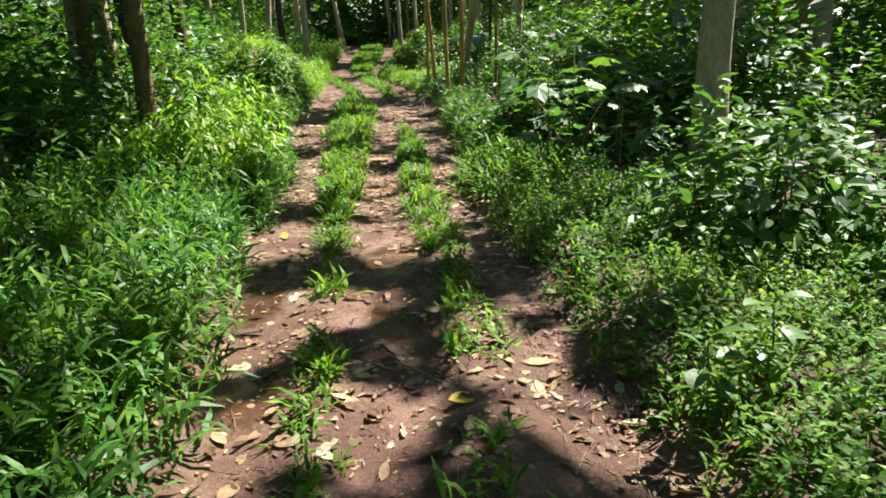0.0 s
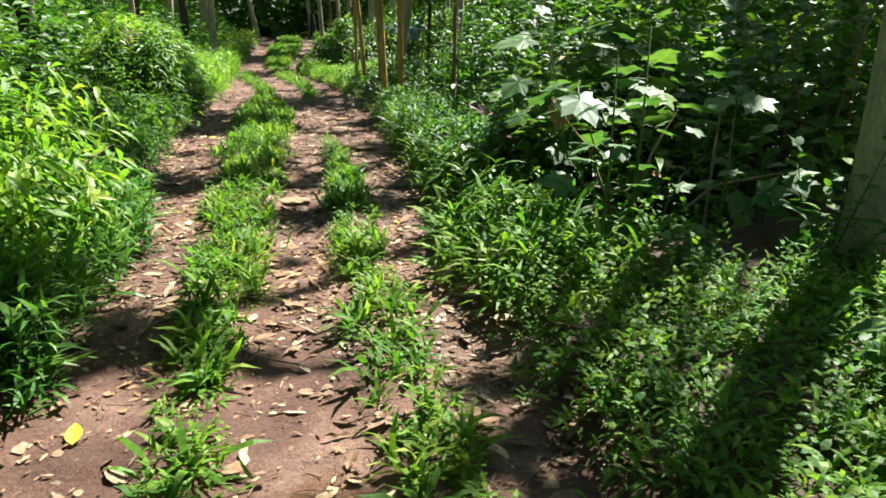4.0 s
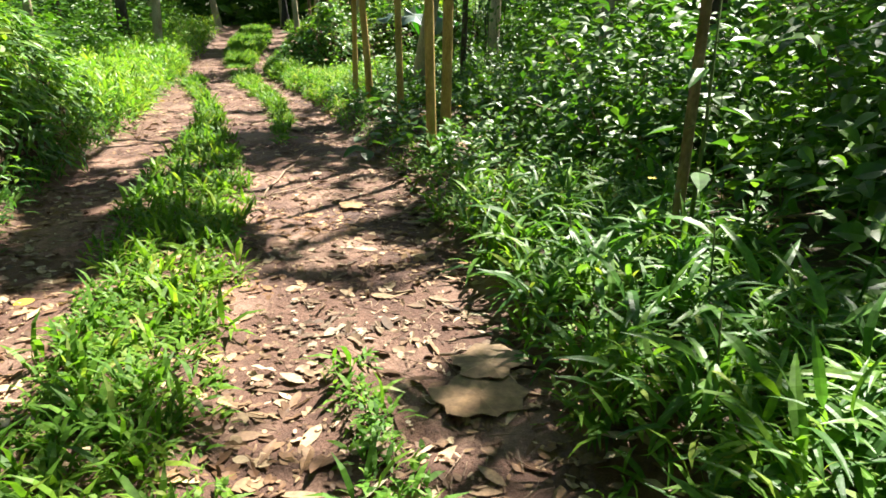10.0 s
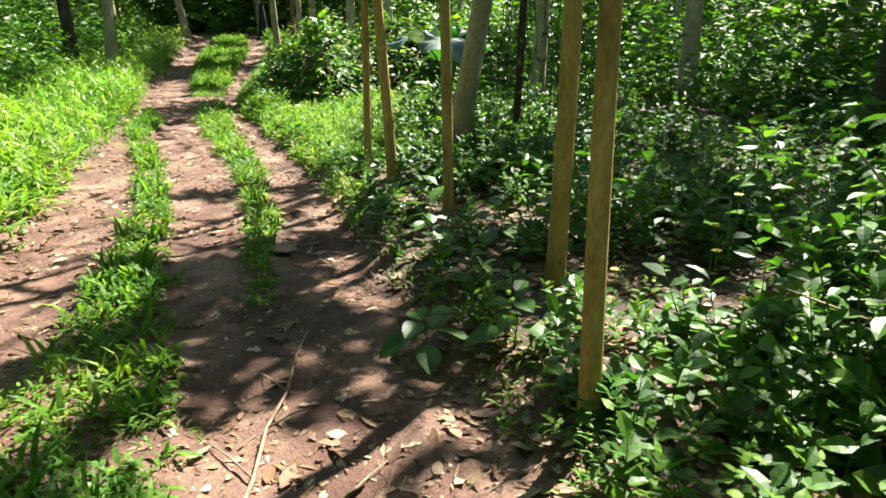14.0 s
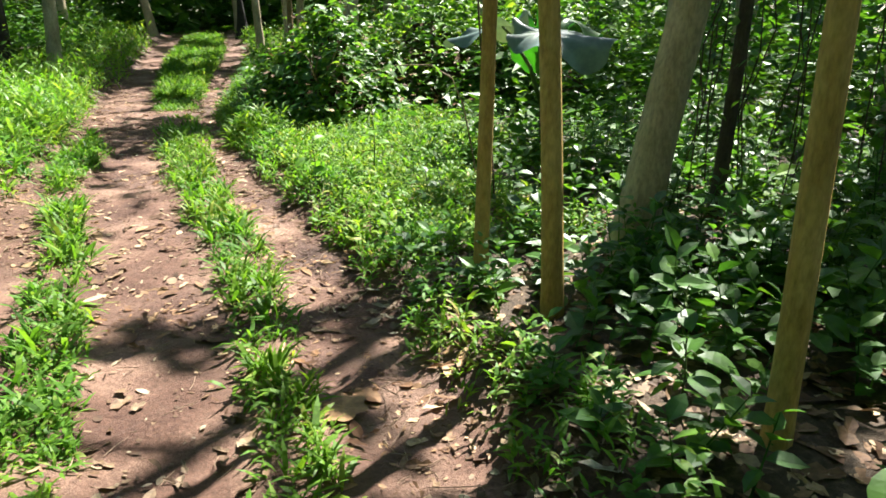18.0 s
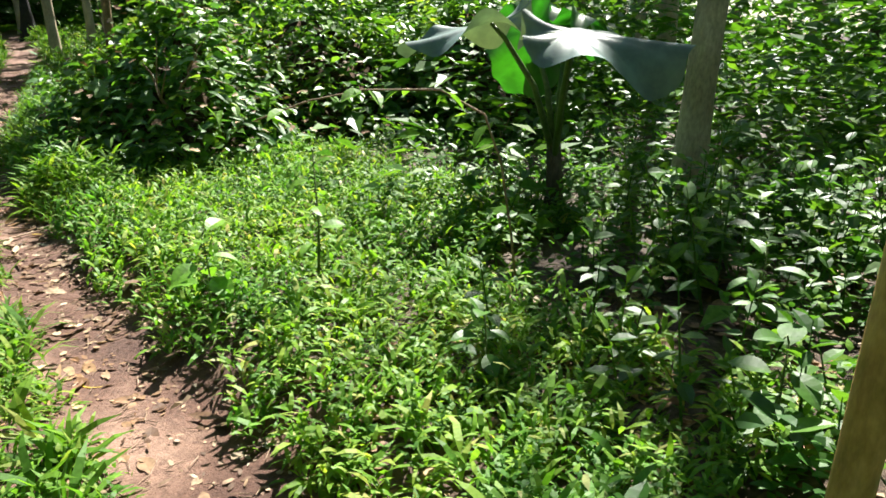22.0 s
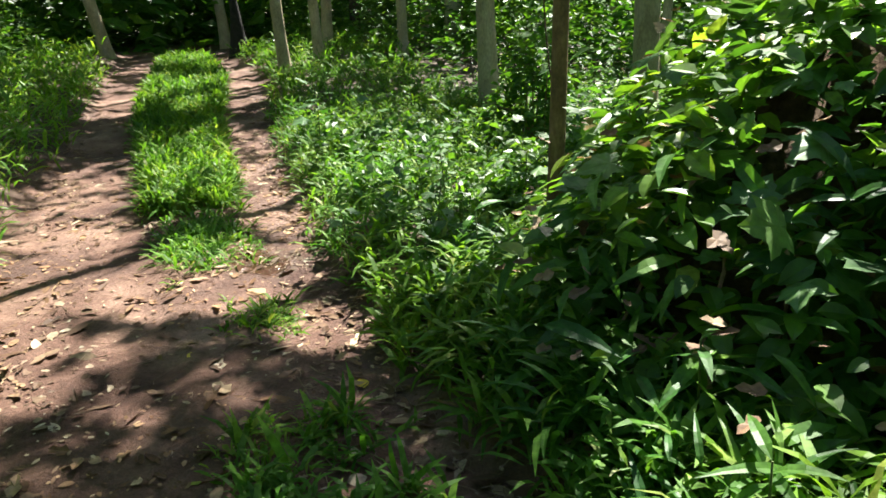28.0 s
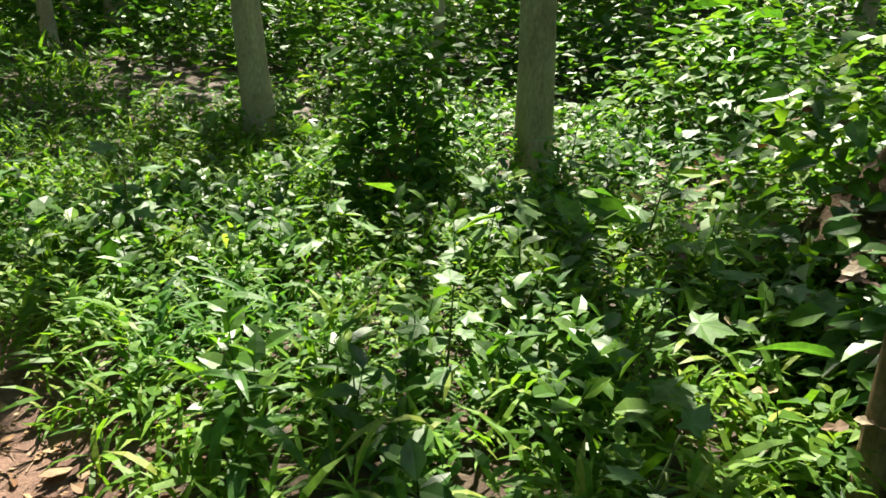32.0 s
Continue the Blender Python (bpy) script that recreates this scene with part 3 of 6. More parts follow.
def build_verges():
    # long-leaved grass on the left, rank at the start, farther on with sunlight painted in
    s, sunny = Soup(), Soup()
    for y0, y1, o0, o1, dens, length, blades in ((-0.5, 6.5, 0.0, 2.0, 130, 0.19, 9), (6.0, 9.3, -0.1, 1.3, 170, 0.2, 10), (9.3, 14.6, 0.0, 1.2, 90, 0.17, 9),
                                                 (14.6, 18.8, -0.02, 0.3, 80, 0.13, 8), (18.8, 33.0, -0.05, 1.8, 72, 0.24, 8), (33, 44, 0, 2.5, 22, 0.3, 7)):
        n = int(dens * (y1 - y0) * (o1 - o0))
        x, y = side(n, y0, y1, o0, o1, False)
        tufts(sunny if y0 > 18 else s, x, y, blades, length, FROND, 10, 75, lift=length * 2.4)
        k = RNG.rand(n) < 0.25
        tufts(s, x[k], y[k] + 0.05, 7, length * 0.6, SPEAR, 5, 60)
    carpet("verge_grass", s, LUSH, "rank long-leaved green grass along the track", "grass")
    carpet("verge_grass", sunny, SUNLIT_YELLOWED, "tall grass along the track with sunlight painted in as yellow-green", "grass")
    # right side
    s, meadow = Soup(), Soup()
    for y0, y1, o0, o1, dens, length, blades in ((-0.5, 6.5, 0.0, 2.0, 190, 0.125, 8), (6.5, 9.5, 0.0, 0.8, 120, 0.2, 9), (9.0, 14.8, 0.0, 1.4, 80, 0.18, 8),
                                                 (14.8, 19.5, 0.0, 0.4, 70, 0.12, 8), (19.5, 22.2, 0.0, 0.45, 120, 0.13, 8), (22.0, 24.3, 0.0, 1.6, 210, 0.15, 8), (24.3, 28.4, 0.0, 2.8, 210, 0.15, 8), (27.2, 30.0, 0.0, 0.7, 120, 0.22, 9),
                                                 (29.5, 37, 0.0, 3.4, 85, 0.18, 8), (37, 46, 0, 3, 30, 0.25, 8)):
        n = int(dens * (y1 - y0) * (o1 - o0))
        x, y = side(n, y0, y1, o0, o1, True)
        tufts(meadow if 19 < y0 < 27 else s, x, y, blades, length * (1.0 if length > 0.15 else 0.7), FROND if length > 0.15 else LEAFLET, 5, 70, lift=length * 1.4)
    # the clearing's brightness sits partly in this leaf colour
    carpet("clearing_grass", meadow, SUNLIT_MEADOW, "short leafy grass over a clearing, its sunlight painted into the green", "grass")
    carpet("verge_grass", s, GRASS, "fresh green grass along the edge of the track", "grass")
    # broad arching blades on the right, and at the foot of the creeper mound
    s = Soup()
    for right, y0, y1, o0, o1, dens, length in ((True, 6.8, 9.2, 0.05, 0.9, 34, 0.24), (True, 9.0, 14.6, 0.1, 1.5, 62, 0.27), (True, 27.4, 30.2, 0.1, 0.8, 40, 0.24), (True, 30.2, 35.0, 0.1, 1.0, 14, 0.2),
                                                (False, 5.0, 9.0, 0.1, 0.8, 30, 0.2), (False, 19.0, 32.0, 0.0, 0.7, 22, 0.22)):
        n = int(dens * (y1 - y0) * (o1 - o0))
        x, y = side(n, y0, y1, o0, o1, right)
        tufts(s, x, y, 7, length, LONG_BLADE, 15, 75, lift=length * 1.3)
    carpet("broad_grass", s, LUSH, "broad-bladed arching green grass along the track", "grass")
    # small-leaved herbs over both verges
    s = Soup()
    for right, y0, y1, o0, o1, dens, h, leaf in ((True, -1.0, 6.5, 0.1, 2.6, 80, 0.3, 0.062), (True, 6.3, 9.5, 0.2, 1.4, 70, 0.32, 0.075), (True, 14.5, 22.0, 0.1, 3.0, 14, 0.3, 0.085),
                                                 (True, 22.0, 24.3, 0.2, 1.7, 62, 0.2, 0.055), (True, 24.3, 28.6, 0.2, 5.0, 62, 0.2, 0.055), (True, 21.6, 25.5, 1.6, 5.2, 46, 0.3, 0.08), (True, 16.5, 21.6, 2.2, 5.5, 30, 0.34, 0.09), (True, 29.6, 38.0, 0.2, 6.0, 40, 0.34, 0.085), (False, -1.0, 10.0, 0.3, 3.0, 40, 0.5, 0.09),
                                                 (False, 9.5, 14.8, 0.2, 2.4, 60, 0.38, 0.07), (False, 18.0, 34.0, 0.8, 3.2, 26, 0.5, 0.09)):
        n = int(dens * (y1 - y0) * (o1 - o0))
        x, y = side(n, y0, y1, o0, o1, right)
        keep = wob(x, y, 1.1, 2.0) + 0.5 * wob(x, y, 3.0) > -0.55
        herbs(s, x[keep], y[keep], h, leaf, 11, HEX, stems=h > 0.35)
    carpet("verge_herbs", s, HERB, "small-leaved green herbs covering the forest floor", "herbs")
    # broad leaves on the ground among the poles
    s = Soup()
    for right, y0, y1, o0, o1, dens, h, leaf in ((True, 14.3, 22.0, 0.25, 3.2, 30, 0.3, 0.15), (True, 14.5, 22.0, 1.0, 4.5, 12, 0.5, 0.17), (True, 28.5, 36.0, 0.4, 5.5, 26, 0.40, 0.16), (True, 22.0, 27.0, 2.2, 6.5, 14, 0.45, 0.13), (True, 20.5, 24.3, 1.0, 3.6, 26, 0.5, 0.125), (True, 20.5, 24.3, 1.9, 4.2, 16, 0.75, 0.13),
                                                 (True, 3.0, 14.0, 1.6, 4.0, 14, 0.8, 0.14), (False, 0.0, 12.0, 1.4, 4.0, 12, 0.9, 0.15), (True, 12.0, 19.0, 1.2, 3.5, 9, 0.9, 0.12)):
        n = int(dens * (y1 - y0) * (o1 - o0))
        x, y = side(n, y0, y1, o0, o1, right)
        keep = wob(x, y, 1.0, 5.0) + 0.4 * wob(x, y, 2.4) > -0.05
        herbs(s, x[keep], y[keep], h, leaf, 9, OVATE_LOW)
    carpet("undergrowth", s, BROAD, "broad-leaved dark green undergrowth beneath the trees", "undergrowth")


build_verges()


# ---- bushes ----
def bush_mesh(rx, ry, h, count, leaf, tpl, shell=0.55, seed=0, open_base=0.12, droop=0.0, boxy=False):
    """Leaves over an uneven mound; the mesh has its foot at the origin."""
    rs = np.random.RandomState(seed)
    d = rs.normal(0, 1, (count, 3))
    d[:, 2] = np.abs(d[:, 2])
    d /= np.linalg.norm(d, axis=1, keepdims=True)
    lump = 1 + (0.3 if boxy else 0.22) * np.sin(d[:, 0] * 5 + seed) * np.sin(d[:, 1] * 6 + 2 * seed) + 0.18 * np.sin(d[:, 2] * 7 + d[:, 0] * 4 + seed)
    r = (1 - shell * rs.rand(count) ** 1.6) * lump
    if boxy:
        r = r / (np.abs(d) ** 3.2).sum(1) ** (1 / 3.2) * 0.88
    p = d * r[:, None] * np.array([rx, ry, h])
    p[:, 2] = p[:, 2] * (1 - open_base) + open_base * h * rs.rand(count)
    az = rs.uniform(0, 6.28, count)
    ax = np.stack([np.cos(az), np.sin(az), rs.uniform(-0.9, 0.25, count) - droop], 1) + d * 0.45
    up = np.array([0, 0, 0.9]) + d * 0.45 + rs.normal(0, 0.35, (count, 3))
    s = Soup()
    s.leaves(tpl, p, ax, up, leaf * rs.uniform(0.55, 1.25, count))
    stems = []
    q = p[rs.choice(count, 9)]
    for i in range(9):
        foot = rs.normal(0, 0.15, 3) * np.array([rx, ry, 0]) - np.array([0, 0, 0.08])
        mid = (foot + q[i]) / 2 + np.array([0, 0, 0.12 * h])
        st = Soup()
        st.rods([foot], [mid], 0.013, 0.009, 5)
        st.rods([mid], [q[i]], 0.009, 0.004, 5)
        stems.append(st.mesh("stem"))
    return s.mesh("foliage"), stems


def bush(name, label, x, y, rx, ry, h, count, leaf, tpl, mat, seed, shell=0.55, droop=0.0, lift=0.0, category="bush", group="", boxy=False):
    e = new(name)
    e.location = (x, y, float(ground_z(x, y)) - 0.03 + lift)
    tagged(e, label, category, group)
    fo, st = bush_mesh(rx, ry, h, count, leaf, tpl, shell, seed, droop=droop, boxy=boxy)
    part("foliage", fo, mat, e)
    for m in st:
        part("stem", m, TWIG, e)
    return e

# ---- overgrown mounds: an earth core, added to block light, under layers of leaves ----
def mound(name, label, x, y, rx, ry, h, layers, seed, category, turn=0.0, thick=0.2, steep=4.0, core=0.93):
    """layers: (part name, template, material, count, leaf length, lowest and highest part of the mound)."""
    rs = np.random.RandomState(seed)
    e = new(name)
    e.location = (x, y, float(ground_z(x, y)) - 0.05)
    e.rotation_euler = (0, 0, radians(turn))
    tagged(e, label, category)

    def shell(a, u, grow=1.0):
        lump = 1 + (0.2 if steep < 3 else 0.14) * np.sin(3 * a + seed) * u + 0.16 * np.sin(5 * a + 2.3 * seed + 3 * u) + 0.10 * np.sin(9 * a - seed + 5 * u)
        k = 1 + 0.10 * np.sin(4 * a + 1.3 * seed)
        return np.stack([rx * grow * k * u * np.cos(a), ry * grow * k * u * np.sin(a), h * grow * (1 - np.minimum(u, 1.0) ** steep) * lump], -1)

    sides, rings = 30, 11
    a = np.arange(sides) * 2 * np.pi / sides
    v = [shell(np.array([0.0]), np.array([0.0]), core)]
    f = [(0, 1 + k, 1 + (k + 1) % sides) for k in range(sides)]
    for i in range(1, rings + 1):
        p = shell(a, np.full(sides, (i / rings) ** 0.7), core) + rs.normal(0, 0.025, (sides, 3))
        v.append(p - np.array([0, 0, 0.12 * (i == rings)]))
        if i < rings:
            b = 1 + (i - 1) * sides
            for k in range(sides):
                k2 = (k + 1) % sides
                f += [(b + k, b + sides + k, b + sides + k2), (b + k, b + sides + k2, b + k2)]
    # hidden core that keeps the gaps and the near leaves in shade
    part("earth", mesh_from(np.concatenate(v), f, "earth", True), EARTH, e, "dark earth core added under the leaves to block light")
    for pname, tpl, mat, count, leaf, lo, hi in layers:
        aa, uu = rs.uniform(0, 2 * np.pi, count * 3), rs.rand(count * 3) ** (0.5 if steep < 3 else 0.38)
        p = shell(aa, uu)
        ok = (p[:, 2] >= lo * h) & (p[:, 2] <= hi * h * 1.3) & (np.sin(aa * 4 + seed) * np.sin(uu * 9 + 2 * seed + aa * 2) + 1.2 * rs.rand(count * 3) > -0.15)
        p, aa, uu = p[ok][:count], aa[ok][:count], uu[ok][:count]
        n = len(p)
        nrm = np.stack([steep * uu ** (steep - 1) * np.cos(aa) / rx, steep * uu ** (steep - 1) * np.sin(aa) / ry, np.full(n, 1 / h)], 1)
        nrm /= np.linalg.norm(nrm, axis=1, keepdims=True)
        p = p + nrm * (thick * rs.rand(n) ** 1.5 + (0.14 if mat is DRY else 0.0))[:, None] + rs.normal(0, 0.02, (n, 3))
        p[:, 2] = np.maximum(p[:, 2], 0.05)
        az = rs.uniform(0, 2 * np.pi, n)
        ax = np.stack([np.cos(az), np.sin(az), rs.uniform(-1.0, 0.2, n)], 1) + nrm * 0.45
        s = Soup()
        s.leaves(tpl, p, ax, nrm * 0.45 + UP * 0.85 + rs.normal(0, 0.42, (n, 3)), leaf * rs.uniform(0.45, 1.5, n))
        tagged(part(pname, s.mesh(pname), mat, e), kind="stuff")
    for k in range(10):
        b = rs.uniform(0, 2 * np.pi)
        pts = shell(np.linspace(b, b + rs.uniform(-0.5, 0.5), 5), np.linspace(rs.uniform(0.5, 0.8), 1.0, 5), 1.04) + rs.normal(0, 0.03, (5, 3))
        st = Soup()
        for i in range(4):
            st.rods(pts[i:i + 1], pts[i + 1:i + 2], 0.008, 0.007, 5)
        part("stem", st.mesh("stem"), TWIG, e)
    return e


# paler leaves high up, darker ones low: lit top and shaded foot by colour
mound("grass_mound", "overgrown mound beside the track, its sunlit top painted yellow-green", -4.3, 16.8, 1.0, 2.1, 1.2,
      (("grass", BLADE_LOW, SUNLIT_YELLOWED, 4200, 0.2, 0.4, 1.0), ("foliage", OVATE_LOW, SUNLIT_YELLOWED, 1500, 0.1, 0.4, 1.0), ("grass", BLADE_LOW, LUSH, 3600, 0.18, 0.0, 0.7), ("foliage", HEX, HERB, 3200, 0.08, 0.0, 0.8)), 4, "grass", 8)
mound("creeper_mound", "mound overgrown with glossy dark green creepers and dry tangles", -0.75, 28.95, 1.2, 1.6, 1.4,
      (("foliage", OVATE, GLOSSY, 3000, 0.12, 0.05, 1.0), ("bright_leaves", OVATE, SUNLIT_YELLOWED, 620, 0.14, 0.35, 1.0), ("dry_leaves", TORN, DRY, 480, 0.07, 0.05, 0.9), ("foliage", LOBE, LOBED, 260, 0.17, 0.3, 1.0), ("grass", WIDE_BLADE, LUSH, 900, 0.24, 0.0, 0.5)), 6, "creeper", 0, 0.3, 1.35, 0.8)
mound("creeper_mound", "mound overgrown with bright and dark green creepers", 0.95, 29.85, 1.8, 1.8, 1.55,
      (("foliage", OVATE, GLOSSY, 4000, 0.125, 0.03, 1.0), ("bright_leaves", OVATE, SUNLIT_YELLOWED, 700, 0.13, 0.35, 1.0), ("dry_leaves", TORN, DRY, 420, 0.07, 0.0, 0.4)), 9, "creeper", -12, 0.3, 1.35, 0.8)
mound("creeper_mound", "dark creeper mound at the end of the grass clearing", 2.75, 29.1, 1.3, 1.9, 1.55,
      (("foliage", ELLIPTIC, GLOSSY, 2400, 0.17, 0.03, 1.0), ("bright_leaves", OVATE, SUNLIT_YELLOWED, 340, 0.13, 0.5, 1.0)), 12, "creeper", 10, 0.35, 1.4, 0.8)
mound("bank", "earth bank overgrown with dark leaves beside the track", 1.6, 9.15, 1.0, 1.65, 0.88,
      (("foliage", OVATE, BROAD, 3400, 0.085, 0.03, 1.0), ("foliage", LOBE, LOBED, 110, 0.22, 0.25, 1.0), ("grass", WIDE_BLADE, LUSH, 420, 0.24, 0.0, 0.7), ("dry_leaves", TORN, DRY, 50, 0.12, 0.0, 0.9)), 15, "bank", 0, 0.28, 1.6, 0.82)


bush("shrub", "broad-leaved green shrub in sunlight beside the track", 2.3, 4.75, 0.9, 0.95, 0.9, 1150, 0.14, OVATE, LOBED, 3, shell=0.5)
bush("shrub", "lobed-leaved shrub standing over the herbs", 3.3, 3.2, 0.9, 1.0, 1.2, 420, 0.26, LOBE, LOBED, 5)
bush("shrub", "tall leafy shrub with large lobed leaves and a dark hollow below", 1.6, 7.5, 0.75, 0.8, 1.25, 75, 0.24, LOBE, LOBED, 8, shell=0.4)
bush("shrub", "lobed-leaved shrub leaning over the bank", 1.95, 9.4, 0.9, 1.0, 1.4, 180, 0.3, LOBE, LOBED, 21, shell=0.35)
bush("bush", "dense leafy bush behind the grass verge", 2.5, 12.8, 1.1, 1.6, 1.7, 1700, 0.14, OVATE, BROAD, 11)
bush("bush", "dense leafy bush with yellow flowers beside the poles", 1.75, 15.6, 1.0, 1.4, 1.65, 1700, 0.13, OVATE, BROAD, 12)
bush("bush", "tall leafy bush behind the poles", 3.6, 14.5, 1.4, 1.8, 2.4, 1700, 0.17, OVATE, BROAD, 13)
bush("grass_mound", "tall sunlit grass mound on the bank", -2.5, 7.3, 0.7, 1.3, 1.2, 2600, 0.16, BASKET, SUNLIT_YELLOWED, 14, category="grass", droop=0.3)
bush("scrub", "tangled green scrub on the bank", -3.55, 12.4, 0.9, 2.2, 0.85, 1500, 0.12, ELLIPTIC, HERB, 15)
bush("grass_mound", "sunlit overgrown bank beside the track", -5.2, 21.5, 1.2, 2.4, 0.75, 1900, 0.15, BLADE_LOW, SUNLIT_YELLOWED, 17, category="grass")
bush("shrub", "lobed-leaved shrub at the end of the creeper mound", -0.75, 29.6, 0.8, 0.7, 1.25, 420, 0.2, LOBE, LOBED, 20)
bush("bush", "dark green shrub at the forest's edge", -4.2, 4.8, 0.9, 1.2, 1.6, 1100, 0.12, OVATE_LOW, BROAD, 31, group="edge shrubs")
bush("bush", "dark green shrub at the forest's edge", -4.7, 7.4, 1.0, 1.3, 2.0, 1200, 0.13, OVATE_LOW, BROAD, 32, group="edge shrubs")
bush("bush", "dark green shrub at the forest's edge", -4.0, 2.2, 0.9, 1.0, 1.3, 900, 0.12, OVATE_LOW, BROAD, 33, group="edge shrubs")
bush("bush", "dark green shrub at the forest's edge", -4.7, 10.4, 1.1, 1.5, 2.2, 1200, 0.16, OVATE_LOW, BROAD, 34, group="edge shrubs")
bush("bush", "tall dark shrub at the forest's edge", -5.2, 13.2, 1.2, 1.6, 2.4, 1200, 0.17, OVATE_LOW, BROAD, 40, group="edge shrubs")
bush("bush", "tall dark shrub at the forest's edge", -6.2, 16.8, 1.2, 1.5, 2.5, 1100, 0.18, OVATE_LOW, BROAD, 41, group="edge shrubs")
bush("bush", "leafy green shrub under the trees", 3.4, 8.6, 1.1, 1.3, 2.2, 1200, 0.17, OVATE_LOW, BROAD, 35, group="edge shrubs")
bush("bush", "leafy green shrub under the trees", 2.9, 11.3, 1.1, 1.4, 2.4, 1200, 0.15, OVATE_LOW, HERB, 36, group="edge shrubs")
bush("bush", "leafy green shrub under the trees", 2.9, 16.6, 1.1, 1.2, 1.2, 900, 0.14, OVATE_LOW, BROAD, 37, group="edge shrubs")
bush("bush", "bright green shrub behind the creeper mound", 2.8, 29.4, 1.3, 1.3, 1.7, 1100, 0.14, OVATE_LOW, HERB, 38, group="edge shrubs")
bush("bush", "leafy shrub of pale sunlit leaves in the clearing", 3.1, 32.6, 1.2, 1.2, 1.2, 1100, 0.15, OVATE_LOW, HERB, 39, group="edge shrubs")
bush("vine_bush", "vine-covered stump rising above the herbs", -0.12, 33.65, 0.52, 0.52, 1.5, 1100, 0.12, OVATE, HERB, 22, category="vine")


# ---- trees ----
def tree_trunk(h, r, lean=(0.0, 0.0), sides=14, rings=16, seed=0, flare=0.35, bow=0.0):
    """A tapered, slightly crooked trunk with a flared foot."""
    rs = np.random.RandomState(seed)
    ph = rs.uniform(0, 6.28, 6)
    v, f = [], []
    for i in range(rings + 1):
        u = (i / rings) ** 1.3
        z = u * h
        rad = r * (1 - 0.6 * u) * (1 + flare * math.exp(-z / (2.2 * r + 0.05)))
        cx = lean[0] * z + bow * math.sin(u * 3.1) + 0.25 * r * math.sin(z * 1.1 + ph[0])
        cy = lean[1] * z + 0.25 * r * math.sin(z * 0.9 + ph[1])
        for k in range(sides):
            a = 2 * math.pi * k / sides
            w = rad * (1 + 0.05 * math.sin(3 * a + ph[2] + z) + 0.04 * math.sin(5 * a + ph[3] - z * 2) + 0.22 * flare * math.exp(-z / (1.5 * r)) * math.sin(4 * a + ph[4]))
            v.append((cx + math.cos(a) * w, cy + math.sin(a) * w, z - 0.06))
    for i in range(rings):
        for k in range(sides):
            a, b = i * sides + k, i * sides + (k + 1) % sides
            f += [(a, b, b + sides), (a, b + sides, a + sides)]
    return mesh_from(v, f, "trunk", smooth=True)


# the canopy: its unseen crowns are cut open over these ground ellipses (x, y, rx, ry) to place sunlight, stretch by
# stretch
GAPS_START = [(0.65, 2.75, 0.35, 0.25), (1.1, 5.6, 0.5, 0.6), (1.4, 6.4, 0.5, 0.5), (-0.3, 2.9, 0.4, 0.25), (-1.0, 2.6, 0.4, 0.3), (1.7, 5.1, 0.6, 0.8), (2, 3.4, 1.3, 1.6), (0.55, 3.45, 0.45, 0.35), (2.2, 3.7, 0.6, 0.6), (-0.95, 3.9, 0.5, 0.8), (-0.55, 3.95, 0.35, 0.3),
              (1.8, 4.2, 0.7, 0.7), (-0.5, 4.35, 0.4, 0.2), (2.1, 4.4, 0.6, 0.8), (3.7, 4.4, 1.2, 1.3), (4.2, 7.0, 1.4, 1.5), (1.3, 4.4, 0.6, 0.7), (-1.5, 4.8, 0.7, 1.5), (2.7, 5.2, 1.1, 1), (-0.1, 5.3, 0.5, 0.3)]
GAPS_BANK = [(0.55, 8.95, 0.45, 0.28), (0.95, 11.7, 0.6, 0.5), (-0.2, 11.6, 0.6, 0.35), (-1.5, 9.7, 0.8, 0.4), (-2.9, 7.0, 0.8, 1.0), (-2.5, 6.3, 0.6, 0.7), (-0.6, 5.9, 0.8, 0.35), (-1.3, 7.6, 1.0, 0.4), (0.0, 8.2, 0.7, 0.45), (0.1, 10.9, 0.6, 0.5), (1.8, 6.2, 0.8, 0.6), (-0.3, 6.9, 0.9, 0.45), (1, 6.9, 0.4, 0.4), (0.8, 7.5, 0.7, 0.6), (-2.4, 7.8, 0.8, 1.3), (0.9, 8.5, 0.35, 0.4), (-1.8, 8.6, 0.7, 0.5),
             (0.9, 9.7, 0.5, 0.5), (0.85, 8.2, 0.5, 0.4), (-0.4, 9.9, 0.7, 0.5), (1.6, 10, 0.5, 0.5), (2.1, 10.5, 0.7, 0.6), (1.3, 10.9, 0.6, 0.5), (0.1, 11.2, 0.5, 0.4), (-0.5, 11.4, 0.7, 0.3), (0.5, 11.7, 0.4, 0.4)]
GAPS_POLES = [(1.25, 12.4, 0.8, 0.7), (0.9, 19.4, 0.5, 0.3), (-4.0, 14.8, 1.0, 1.0), (-1.55, 13.8, 0.6, 0.4), (2.4, 12.2, 0.6, 0.6), (-1.4, 13.2, 1.6, 0.6), (2, 14, 0.5, 0.5), (0.6, 14.4, 0.5, 0.4), (1.2, 14.8, 0.5, 0.5),
              (0.7, 15.4, 0.4, 0.4), (-1.2, 15.6, 1.2, 0.5), (-4.9, 15.9, 0.8, 2), (1.8, 15.9, 0.4, 0.4), (1.1, 16.4, 0.4, 0.3), (-1.2, 16.5, 0.5, 0.4), (-2.7, 16.9, 0.6, 0.3), (0.8, 17, 0.6, 0.4)]
